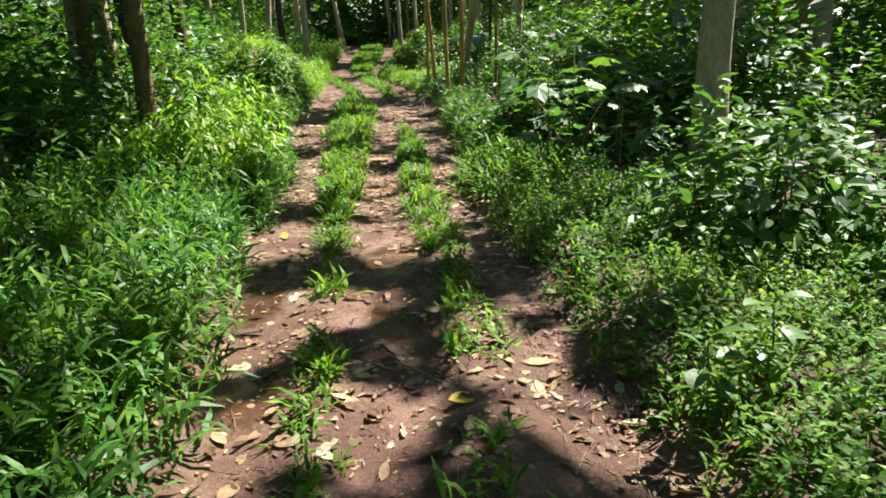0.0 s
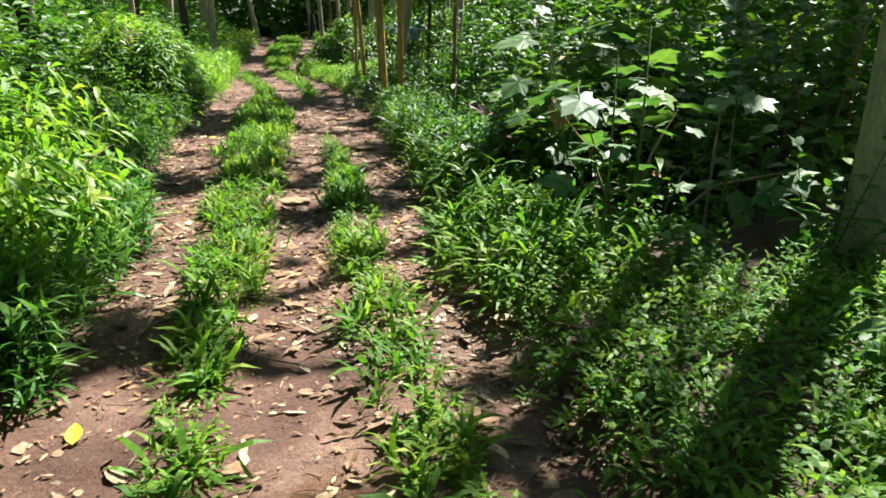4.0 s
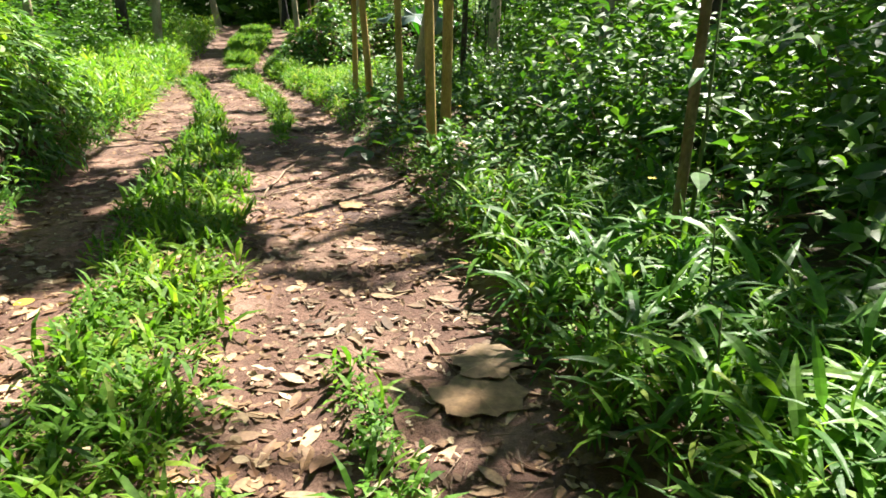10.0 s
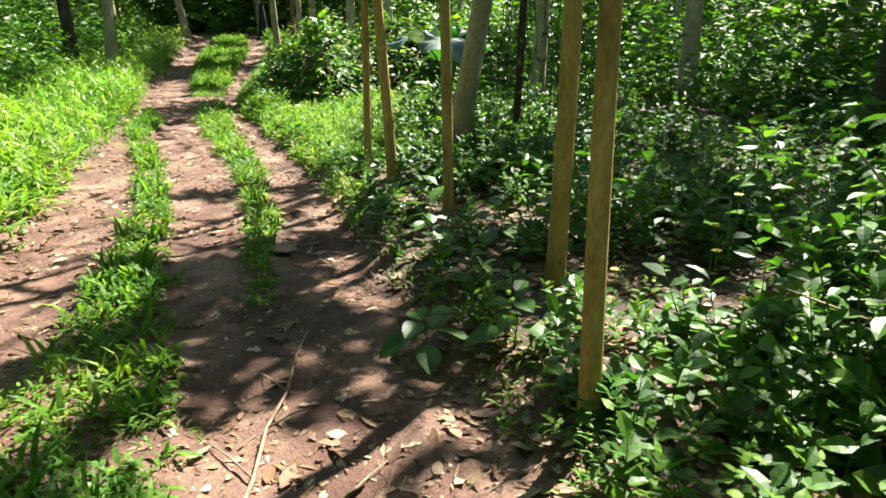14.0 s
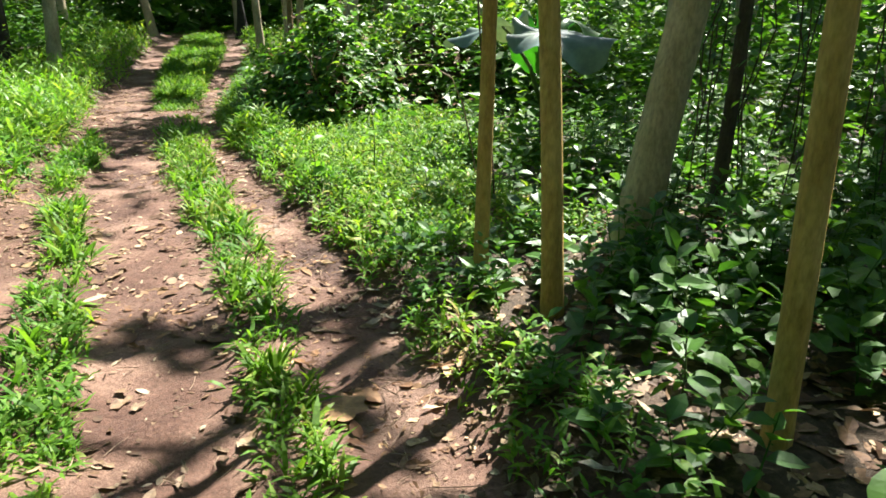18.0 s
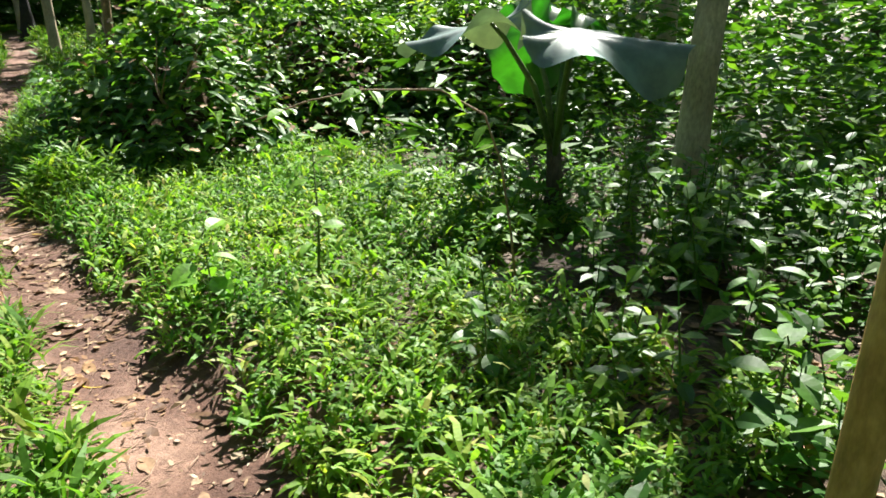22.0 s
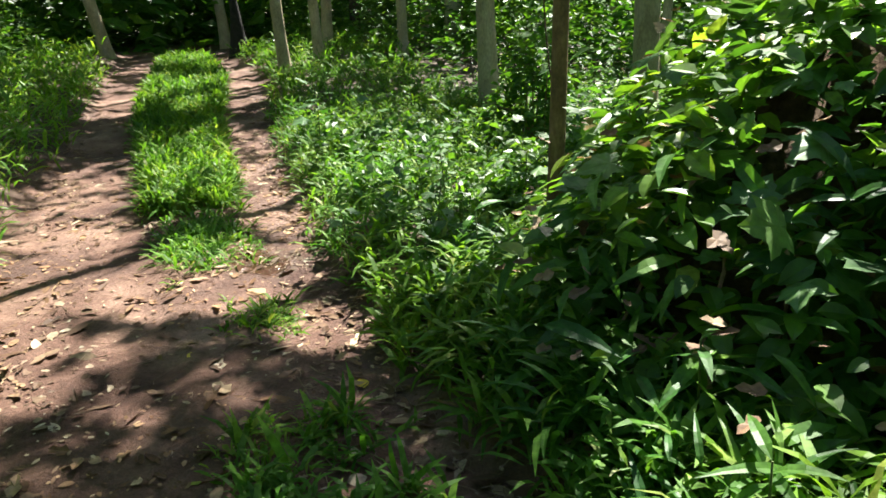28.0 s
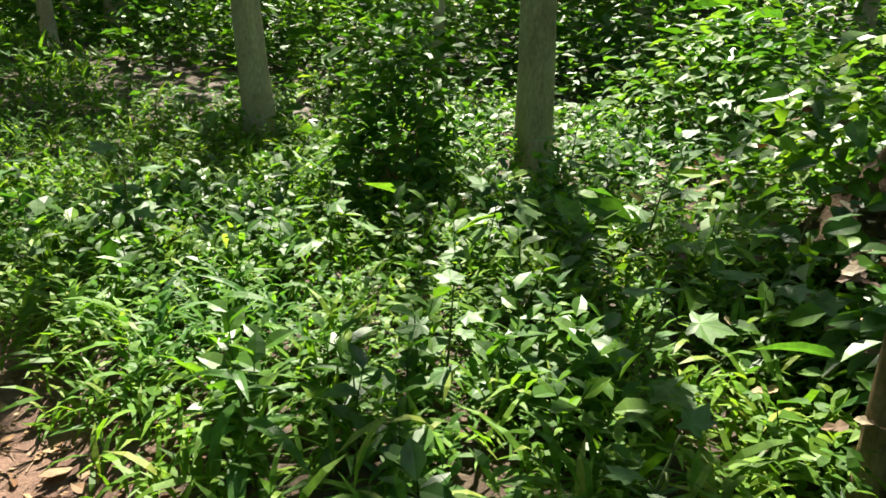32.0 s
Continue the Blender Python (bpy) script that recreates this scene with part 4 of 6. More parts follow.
GAPS_CLEARING = [(0.45, 22.35, 0.3, 0.2), (-4.4, 18.5, 1.6, 3), (-0.3, 18.7, 0.5, 0.5), (-2.6, 20.4, 1.5, 1.3), (0.1, 20.6, 0.9, 0.8), (0.1, 21.9, 0.4, 0.3), (-2.5, 22.6, 1.5, 0.7), (1.3, 22.6, 0.3, 0.3),
                 (-4.8, 24, 1.5, 4.5), (1.5, 24.2, 0.4, 0.4), (-1, 24.4, 1.4, 1.9), (-2.0, 24.4, 0.6, 0.8), (0.2, 25.6, 1.3, 1), (-0.9, 26.5, 1, 0.6), (-2.6, 26.6, 0.5, 0.8), (-0.8, 27.8, 1, 0.5)]
GAPS_BEND = [(-1.8, 29.1, 0.5, 0.35), (-1.3, 31.3, 0.6, 0.5), (-1.6, 27.9, 0.6, 0.6), (2, 28, 0.7, 0.7), (1, 28.2, 1.4, 1.1), (0.4, 28.6, 0.9, 0.5), (-0.9, 29.3, 0.7, 0.4), (3.2, 29.4, 1, 1), (-1.6, 29.8, 0.25, 0.2), (0.2, 30, 0.8, 0.6),
             (-5.2, 30, 1.2, 2.4), (1.8, 30.2, 1.2, 0.8), (3, 31.5, 1.4, 1.3), (-3.6, 31.5, 1.1, 0.7), (-1.6, 32.5, 1.1, 0.8), (-2.4, 41.0, 1.3, 1.2), (1.7, 34, 1.8, 1.7), (-4, 40.5, 1.5, 1.2), (-3, 44.5, 2, 1.5)]
# and kept closed over these others to place shade
DENSE_START = [(0.1, 9.45, 0.35, 0.4), (-1.15, 4.9, 0.4, 0.5), (0.4, 4.6, 0.5, 0.35), (0.25, 2.45, 0.35, 0.2), (-0.35, 3.4, 0.45, 0.3), (-0.3, 9.1, 0.5, 0.4), (-3.4, 2, 1.2, 1.6), (-1.9, 2.4, 0.5, 0.5), (1.2, 3.3, 0.5, 0.35), (-0.5, 4.72, 0.3, 0.22), (-4.3, 5, 1.2, 2.5), (-3.9, 5.5, 1.2, 2), (-1.75, 6.6, 0.5, 0.6), (-5.5, 7, 1.8, 4),
               (2, 8.4, 0.7, 1), (-4.5, 9, 1.5, 2.5), (-2.9, 9.6, 0.5, 0.9), (-1, 10.2, 0.6, 0.3), (-2.2, 10.3, 0.6, 0.6), (-3.6, 10.4, 1.2, 1.4)]
DENSE_POLES = [(-1.0, 11.4, 0.6, 0.3), (0.8, 13.9, 0.5, 0.5), (-2.3, 14.9, 0.6, 0.6), (0.5, 18.4, 0.8, 0.6), (-5.4, 12.6, 1, 1.8), (3.3, 14.5, 1.1, 2), (-2.1, 16.2, 0.6, 0.35), (-3.5, 16.6, 0.4, 1.4), (-1.2, 17.5, 1, 0.4), (0.4, 20.8, 0.7, 0.5), (1.9, 19, 0.9, 1.6), (-1.6, 19, 0.9, 0.35),
               (0.3, 19.6, 0.5, 0.4), (-0.5, 19.9, 0.4, 0.5), (0.9, 20.2, 0.8, 0.6), (1.9, 20.6, 0.7, 0.8), (2.5, 21.3, 1.2, 1.3), (1.3, 21.4, 0.7, 0.5), (-1.9, 21.6, 1.2, 0.28)]
DENSE_BEND = [(-3.8, 34.0, 0.9, 1.4), (-2.5, 31, 0.4, 0.3), (-0.1, 22.75, 0.5, 0.45), (-0.2, 23.3, 0.7, 0.5), (1.2, 23.5, 0.9, 0.8), (0.4, 23.6, 0.5, 0.3), (-0.5, 24, 0.4, 0.35), (-0.3, 25, 0.5, 0.22), (-2.25, 26.3, 0.35, 0.3), (-3.5, 26.5, 0.5, 0.28),
              (-3.6, 27.3, 0.6, 0.3), (-3.9, 28.3, 0.7, 0.3), (-3.6, 28.7, 1.1, 1), (-2.4, 29.2, 0.6, 0.5), (-3.9, 29.6, 1, 0.28), (-4.2, 36, 2, 2.6)]


def light_at(x, y):
    """Chance that the canopy is open towards the sun over a spot on the ground."""
    v = 0.27 + 0.8 * wob(x, y, 0.75, 0.5) + 0.7 * wob(x, y, 2.0, 3.0) + 0.5 * wob(x, y, 4.6, 1.0)
    v = v + 0.10 * smooth(6.5, 8.5, y) * smooth(15.0, 12.5, y) * smooth(-5.0, -3.0, x)
    # crowns closed further away from the track to darken the forest there
    v = v - 0.5 * smooth(1.3, 3.0, along(LEFT, y) - x) * smooth(18.0, 14.0, y) - 0.3 * smooth(3.5, 5.5, x - along(RIGHT, y)) * smooth(24.0, 20.0, y)
    for cx, cy, rx, ry in GAPS_START + GAPS_BANK + GAPS_POLES + GAPS_CLEARING + GAPS_BEND:
        v = np.maximum(v, 1.25 - 0.6 * (((x - cx) / rx) ** 2 + ((y - cy) / ry) ** 2) + 0.5 * wob(x, y, 2.5, 1.0))
    for cx, cy, rx, ry in DENSE_START + DENSE_POLES + DENSE_BEND:
        d = ((x - cx) / rx) ** 2 + ((y - cy) / ry) ** 2
        v = np.where(d < 1, np.minimum(v, 0.40 + 0.75 * wob(x, y, 2.2, 2.0) + 0.5 * wob(x, y, 4.8, 2.0)), v)
    return v


def crown_mesh(x, y, base, top, rad, count, leaf, seed):
    """Sprays of leaves round the top of a tree that stands at (x, y); leaves are left out where light_at puts sun on
    the ground below.
    """
    rs = np.random.RandomState(seed)
    k = max(6, count // 26)
    c = rs.normal(0, 1, (k, 3))
    c /= np.linalg.norm(c, axis=1, keepdims=True)
    c *= (rs.rand(k, 1) ** 0.4) * np.array([rad, rad, (top - base) / 2])
    c[:, 2] += (top + base) / 2
    p = np.repeat(c, 26, 0) + rs.normal(0, 1, (k * 26, 3)) * np.array([0.36, 0.36, 0.2])
    sd = np.array(SUN_DIR)
    w = p + np.array([x, y, 0])
    g = w - sd * (w[:, 2:3] / sd[2])
    n = len(p)
    az, size = rs.uniform(0, 6.28, n), leaf * rs.uniform(0.7, 1.3, n)
    reach = np.stack([np.cos(az), np.sin(az)], 1) * size[:, None]
    keep = (light_at(g[:, 0], g[:, 1]) < 0.68) & (light_at(g[:, 0] + reach[:, 0] * 0.5, g[:, 1] + reach[:, 1] * 0.5) < 0.55) & (light_at(g[:, 0] + reach[:, 0], g[:, 1] + reach[:, 1]) < 0.68)
    p, az, size = p[keep], az[keep], size[keep]
    n = len(p)
    s = Soup()
    s.leaves(KITE, p, np.stack([np.cos(az), np.sin(az), rs.uniform(-0.6, 0.2, n)], 1), UP + rs.normal(0, 0.35, (n, 3)), size)
    limbs = []
    q = c[rs.choice(k, min(k, 5), replace=False)]
    o = np.zeros_like(q)
    o[:, 2] = np.clip(q[:, 2] - rs.uniform(0.8, 2.0, len(q)), base * 0.6, top * 0.8)
    m = (o + q) / 2 + rs.normal(0, 0.25, q.shape)
    for i in range(len(q)):
        li = Soup()
        li.rods(o[i:i + 1], m[i:i + 1], 0.05, 0.032, 5)
        li.rods(m[i:i + 1], q[i:i + 1], 0.032, 0.01, 5)
        limbs.append(li.mesh("limb"))
    return s.mesh("crown"), limbs


def tree(name, label, x, y, r, h, mat, seed, lean=(0, 0), crown=True, rad=2.8, count=2200, flare=0.35, category="tree", leaf=0.28, group="", base=None):
    e = new(name)
    e.location = (x, y, float(ground_z(x, y)))
    tagged(e, label, category, group)
    part("trunk", tree_trunk(h, r, lean, seed=seed, flare=flare), mat, e)
    if crown:
        lo = h * 0.62 if base is None else base
        cr, li = crown_mesh(x + lean[0] * h * 0.8, y + lean[1] * h * 0.8, lo, h * 1.08, rad, count, leaf, seed)
        for m in (cr, *li):
            m.transform(Matrix.Translation((lean[0] * h * 0.8, lean[1] * h * 0.8, 0)))
        part("crown", cr, CANOPY, e)
        for m in li:
            part("limb", m, mat, e)
    return e


tree("tree", "pale grey-barked tree trunk rising from the undergrowth", 2.55, 6.75, 0.155, 12, PALE, 1, (0.03, 0.0), rad=3.0)
tree("tree", "pale grey-barked tree behind the shrub", 5.6, 10.6, 0.16, 12, PALE, 2, (0.0, 0.0))
tree("pole_tree", "slender tan-barked young tree beside the track", 0.13, 16.25, 0.048, 8.5, TAN, 3, (-0.015, 0.0), rad=1.6, count=500, flare=0.15, group="slender young trees")
tree("pole_tree", "slender tan-barked young tree among the undergrowth", 0.49, 17.75, 0.062, 9, TAN, 4, (0.0, 0.0), rad=1.8, count=600, flare=0.2, group="slender young trees")
tree("pole_tree", "slender tan-barked young tree among the undergrowth", 0.13, 19.66, 0.05, 8.5, TAN, 5, (-0.008, 0.0), rad=1.6, count=500, flare=0.15, group="slender young trees")
tree("pole_tree", "thin brown-barked young tree beside the track", -0.42, 21.55, 0.045, 8, TAN, 6, (0.0, 0.0), rad=1.5, count=400, flare=0.12, group="slender young trees")
tree("pole_tree", "slender tan-barked young tree leaning beside the track", -0.22, 20.95, 0.056, 8.5, TAN, 7, (-0.06, 0.0), rad=1.6, count=500, flare=0.15, group="slender young trees")
tree("tree", "leaning pale-barked tree among the undergrowth", 0.62, 21.7, 0.125, 11, PALE, 8, (0.15, 0.0), rad=2.6)
tree("tree", "dark thin tree with hanging creepers", 1.45, 22.1, 0.05, 9, DARK, 9, (0.03, 0.02), rad=1.8, count=600)
tree("tree", "pale-barked tree behind the taro plant", 2.65, 24.95, 0.125, 11, PALE, 10, (0.02, 0.0))
tree("tree", "brown-barked young tree with vines in the herbs", -1.43, 30.32, 0.052, 9, BROWN, 11, (0.03, 0.0), rad=1.8, count=700, flare=0.2)
tree("tree", "pale straight tree standing in sunlit grass", 1.05, 33.4, 0.145, 13, PALE, 12, (0.01, 0.0), flare=0.2)
tree("tree", "thin pale tree at the edge of a dark clearing", 3.8, 37.1, 0.085, 11, PALE, 13, (0.0, 0.0))
tree("tree", "pale-barked tree behind the vine bush", 0.27, 36.05, 0.14, 12, PALE, 14, (-0.02, 0.0))
tree("tree", "brown sapling beside the grass verge", 0.97, 13.0, 0.029, 8, BROWN, 15, (0.01, 0.0), rad=1.5, count=400)
tree("tree", "pale-barked leaning tree at the forest edge", -4.6, 11.2, 0.14, 10, DARK, 17, (-0.1, 0.0))
tree("palm_tree", "ring-barked leaning palm beside the bend", -6.4, 47.0, 0.16, 11, PALE, 16, (-0.12, 0.0), flare=0.3)
for i, (x, y, r, pale) in enumerate(((5.3, 13.2, 0.17, 1), (5.6, 17.0, 0.15, 1), (-5.9, 16.2, 0.16, 0), (-6.2, 12.4, 0.18, 1), (-5.6, 8.6, 0.15, 0), (-5.2, 5.2, 0.13, 0), (5.2, 20.5, 0.15, 0),
                                       (4.9, 24.2, 0.14, 1), (6.6, 29.5, 0.16, 1), (5.6, 34.2, 0.15, 0), (-6.9, 36.5, 0.16, 1))):
    tree("tree", "tall pale-barked tree spreading over the track" if pale else "tall dark-barked tree spreading over the track", x, y, r, 12.5, PALE if pale else DARK, 60 + i, (0.02, 0.0), rad=4.6, count=1900, leaf=0.36, base=7.0)
# added shade trees: low dense crowns above the view darken the left edge
for i, (x, y, r, lx) in enumerate(((-4.5, 3.6, 0.11, 0.03), (-4.2, 6.4, 0.1, -0.02), (-3.9, 9.2, 0.12, 0.0), (-5.4, 10.8, 0.13, 0.03), (-5.0, 1.2, 0.12, 0.02))):
    tree("tree", "brown-barked tree added to shade the forest's edge", x, y, r, 9.0, BROWN, 180 + i, (lx, 0.0), rad=3.4, count=5200, leaf=0.34, base=3.0, group="forest edge trees")
for i, (x, y, r, lx) in enumerate(((-2.2, 41.0, 0.12, -0.06), (-1.4, 42.5, 0.11, -0.02), (-0.9, 44.5, 0.13, 0.0), (0.6, 43.0, 0.12, 0.02), (-3.4, 50.0, 0.16, -0.08), (1.9, 45.5, 0.15, 0.01))):
    tree("tree", "pale-barked tree beyond the bend of the track", x, y, r, 12, PALE, 30 + i, (lx, 0.0), count=2200)


# ---- the forest around ----
def build_forest():
    rs = np.random.RandomState(21)
    spots = []
    tries = 0
    while len(spots) < 140 and tries < 9000:
        tries += 1
        x, y = rs.uniform(-22, 23), rs.uniform(-10, 70)
        l, r = float(along(LEFT, y)), float(along(RIGHT, y))
        near = 2.6 if y < 40 else 1.5
        if l - near < x < r + near + 1.0 or (-2 < x - r < (4.0 if y < 20 else 5.6) and 2 < y < 40):
            continue
        if any(abs((x - a) * 0.743 - (y - b) * 0.669) < w and 0 < (x - a) * 0.669 + (y - b) * 0.743 < 14 for a, b, w in ((-1.0, 24.6, 1.5), (1.7, 34.0, 1.2), (-3.6, 31.5, 0.8), (0.2, 25.6, 1.0))):
            continue
        if any((x - a) ** 2 + (y - b) ** 2 < 5.0 for a, b in spots):
            continue
        spots.append((x, y))
    for i, (x, y) in enumerate(spots):
        pale = rs.rand() < 0.6
        r = rs.uniform(0.09, 0.22)
        tree("tree", "tall pale-barked tree in the surrounding forest" if pale else "tall dark-barked tree in the surrounding forest", x, y, r, rs.uniform(9.5, 14), PALE if pale else DARK, 100 + i,
             (rs.normal(0, 0.03), rs.normal(0, 0.03)), rad=rs.uniform(2.8, 4.2), count=1900, group="forest trees", leaf=0.38)
    # thickets: leafy shoots, denser and taller away from the track
    def right_gap(y):
        return np.interp(y, [0, 6, 10, 12, 15.5, 17, 19, 21, 26, 27.5, 30, 31, 38, 46], [4.8, 5.2, 2.4, 2.4, 2.8, 4.2, 5.0, 5.6, 5.2, 3.6, 4.0, 6.2, 5.5, 2.5])
    for name, label, mat, tpl, leaf, cells, o_max, grow in (
            ("thicket", "dense dark green forest thicket", BROAD, KITE, 0.16, 640, 4.0, 0.9), ("thicket", "bright green forest thicket of small leaves", HERB, KITE, 0.13, 520, 4.0, 0.8),
            ("thicket", "tall tangle of forest leaves and shoots", CANOPY, KITE, 0.36, 1150, 17.0, 1.0)):
        s = Soup()
        c = np.stack([rs.uniform(-24, 22, cells * 9), rs.uniform(-8, 64, cells * 9)], 1)
        off = np.maximum(along(LEFT, c[:, 1]) - c[:, 0], c[:, 0] - along(RIGHT, c[:, 1]))
        off = np.where(c[:, 1] > 55, 9.0, off)
        need = np.where(c[:, 0] < along(LEFT, c[:, 1]), 1.9, right_gap(c[:, 1]))
        o = off - need
        if mat is HERB:
            o = np.where((c[:, 0] < -2.0) & (c[:, 1] < 14.0), -1.0, o)
        c, o = c[(o > 0) & (o < o_max)][:cells], o[(o > 0) & (o < o_max)][:cells]
        for (x, y), oo in zip(c, o):
            h = rs.uniform(0.5, 1.2) + grow * min(3.6, oo * 0.8) * rs.rand() + (1.5 * rs.rand() if y > 47 else 0)
            n = int((90 + 70 * h) * (0.33 if leaf > 0.3 else 0.44))
            p = rs.normal(0, 1, (n, 3)) * np.array([0.5, 0.5, 0.0]) + np.array([x, y, 0])
            p[:, 2] = ground_z(p[:, 0], p[:, 1]) + rs.rand(n) * h * 1.25 * np.exp(-((p[:, 0] - x) ** 2 + (p[:, 1] - y) ** 2) / 0.9)
            az = rs.uniform(0, 6.28, n)
            s.leaves(tpl, p, np.stack([np.cos(az), np.sin(az), rs.uniform(-0.5, 0.4, n)], 1), UP + rs.normal(0, 0.4, (n, 3)), leaf * rs.uniform(0.6, 1.3, n))
        carpet(name, s, mat, label, "thicket")
    # forest floor plants farther off
    s = Soup()
    n = 50000
    x, y = rs.uniform(-26, 24, n), rs.uniform(-10, 66, n)
    off = np.maximum(along(LEFT, y) - x, x - along(RIGHT, y))
    ok = (off > 1.8) | (y > 55)
    x, y = x[ok], y[ok]
    n = len(x)
    p = np.stack([x, y, ground_z(x, y) + rs.uniform(0.02, 0.4, n)], 1)
    az = rs.uniform(0, 6.28, n)
    s.leaves(KITE, p, np.stack([np.cos(az), np.sin(az), rs.uniform(-0.3, 0.5, n)], 1), UP + rs.normal(0, 0.4, (n, 3)), rs.uniform(0.12, 0.3, n))
    carpet("forest_floor_plants", s, HERB, "low green plants covering the forest floor", "undergrowth")
    # far woods
    s = Soup()
    n = 46000
    a, d = rs.uniform(0, 6.28, n), rs.uniform(25, 70, n)
    x, y = np.cos(a) * d - 2, np.sin(a) * d * 1.1 + 20
    ok = ~((np.abs(x + 5) < 7) & (y > 30) & (y < 53))
    x, y = x[ok], y[ok]
    n = len(x)
    p = np.stack([x, y, ground_z(x, y) + 13.0 * rs.rand(n) ** 1.3], 1)
    az = rs.uniform(0, 6.28, n)
    s.leaves(KITE, p, np.stack([np.cos(az), np.sin(az), rs.uniform(-0.8, 0.2, n)], 1), UP + rs.normal(0, 0.6, (n, 3)), rs.uniform(0.4, 1.1, n))
    n = 22000
    x, y = rs.uniform(-22, 16, n), rs.uniform(50, 66, n)
    p = np.stack([x, y, ground_z(x, y) + 12.0 * rs.rand(n)], 1)
    az = rs.uniform(0, 6.28, n)
    s.leaves(KITE, p, np.stack([np.cos(az), np.sin(az), rs.uniform(-0.8, 0.2, n)], 1), UP * 0.7 + np.array([0, -0.6, 0]) + rs.normal(0, 0.5, (n, 3)), rs.uniform(0.4, 1.0, n))
    carpet("far_woods", s, CANOPY, "dense green woods closing the view in the distance", "woods")


build_forest()


# ---- fallen leaves and sticks ----
def litter_field(n, dens_fn, size, tpl, seed, floor=False):
    rs = np.random.RandomState(seed)
    y = rs.uniform(-1.5, 40, n)
    l, r = along(LEFT, y), along(RIGHT, y)
    x = l - 0.3 + (r - l + 0.6) * rs.rand(n)
    if floor:
        y = rs.uniform(13.5, 23.5, n)
        x = along(RIGHT, y) + 3.2 * rs.rand(n)
    ok = rs.rand(n) < dens_fn(x, y)
    x, y = x[ok], y[ok]
    n = len(x)
    p = np.stack([x, y, ground_z(x, y) + rs.uniform(0.003, 0.013, n)], 1)
    az = rs.uniform(0, 6.28, n)
    s = Soup()
    s.leaves(tpl, p, np.stack([np.cos(az), np.sin(az), rs.normal(0, 0.13, n)], 1), UP + rs.normal(0, 0.26, (n, 3)), size * rs.uniform(0.4, 1.3, n) ** 1.4, size * rs.uniform(0.4, 1.1, n))
    return s


def leaf_density(x, y):
    d = 0.33 + 0.35 * wob(x, y, 1.2, 4.0) + 0.75 * smooth(5.5, 7.5, y) * smooth(18.0, 13.5, y) + 0.3 * smooth(0.5, 0.1, along(RIGHT, y) - x)
    bare = np.minimum(np.abs(x - (along(S1B, y) + along(S2A, y)) / 2), 1.0)
    return np.clip(d - 0.15 * (bare < 0.18), 0.03, 1)


carpet("leaf_litter", litter_field(9500, leaf_density, 0.125, CURLED, 3), DRY, "dry brown fallen leaves scattered over the track", "leaf litter")
carpet("leaf_litter", litter_field(15000, leaf_density, 0.10, TORN, 6), DRY, "torn dry leaves lying over the track", "leaf litter")
carpet("leaf_litter", litter_field(46000, lambda x, y: np.clip(leaf_density(x, y) + 0.2, 0, 1), 0.036, CHIP, 4), DRY, "small broken dry leaves trodden into the soil", "leaf litter")

carpet("leaf_litter", litter_field(9000, lambda x, y: 0.55 + 0.5 * wob(x, y, 1.3), 0.12, TORN, 8, True), DRY, "brown dead leaves lying between the young trees", "leaf litter")


def twig_litter():
    rs = np.random.RandomState(17)
    n = 2600
    y = rs.uniform(0.5, 36, n)
    l, r = along(LEFT, y), along(RIGHT, y)
    x = l + (r - l) * np.where(rs.rand(n) < 0.4, rs.rand(n), 0.75 + 0.3 * rs.rand(n))
    a, ln = rs.uniform(0, 6.28, n), rs.uniform(0.03, 0.13, n) * (1 + 1.2 * (rs.rand(n) < 0.12))
    x1, y1 = x + np.cos(a) * ln, y + np.sin(a) * ln
    mx, my = (x + x1) / 2 + rs.normal(0, 0.006, n), (y + y1) / 2 + rs.normal(0, 0.006, n)
    p, m, q = [np.stack([u, v, ground_z(u, v) + 0.009 + rs.uniform(0, 0.008, n)], 1) for u, v in ((x, y), (mx, my), (x1, y1))]
    s = Soup()
    s.rods(p, m, 0.0026, 0.0022, 4)
    s.rods(m, q, 0.0022, 0.0014, 4)
    carpet("twig_litter", s, TWIG, "thin broken dry twigs strewn over the soil", "twigs")


twig_litter()


def curved_rod(points, r0, r1, sides=6):
    pts = [np.array(p, float) for p in points]
    s = Soup()
    n = len(pts)
    v, f = [], []
    for i, p in enumerate(pts):
        d = pts[min(i + 1, n - 1)] - pts[max(i - 1, 0)]
        d /= np.linalg.norm(d) + 1e-9
        a = np.cross(d, (0.2, 0.3, 0.93))
        a /= np.linalg.norm(a) + 1e-9
        b = np.cross(d, a)
        r = r0 + (r1 - r0) * i / (n - 1)
        for k in range(sides):
            t = 2 * math.pi * k / sides
            v.append(p + (a * math.cos(t) + b * math.sin(t)) * r)
    for i in range(n - 1):
        for k in range(sides):
            a, b = i * sides + k, i * sides + (k + 1) % sides
            f += [(a, b, b + sides), (a, b + sides, a + sides)]
    v += [pts[0], pts[-1]]
    for k in range(sides):
        f += [(len(v) - 2, (k + 1) % sides, k), (len(v) - 1, (n - 1) * sides + k, (n - 1) * sides + (k + 1) % sides)]
    s.add(np.array(v), np.array(f))
    return s


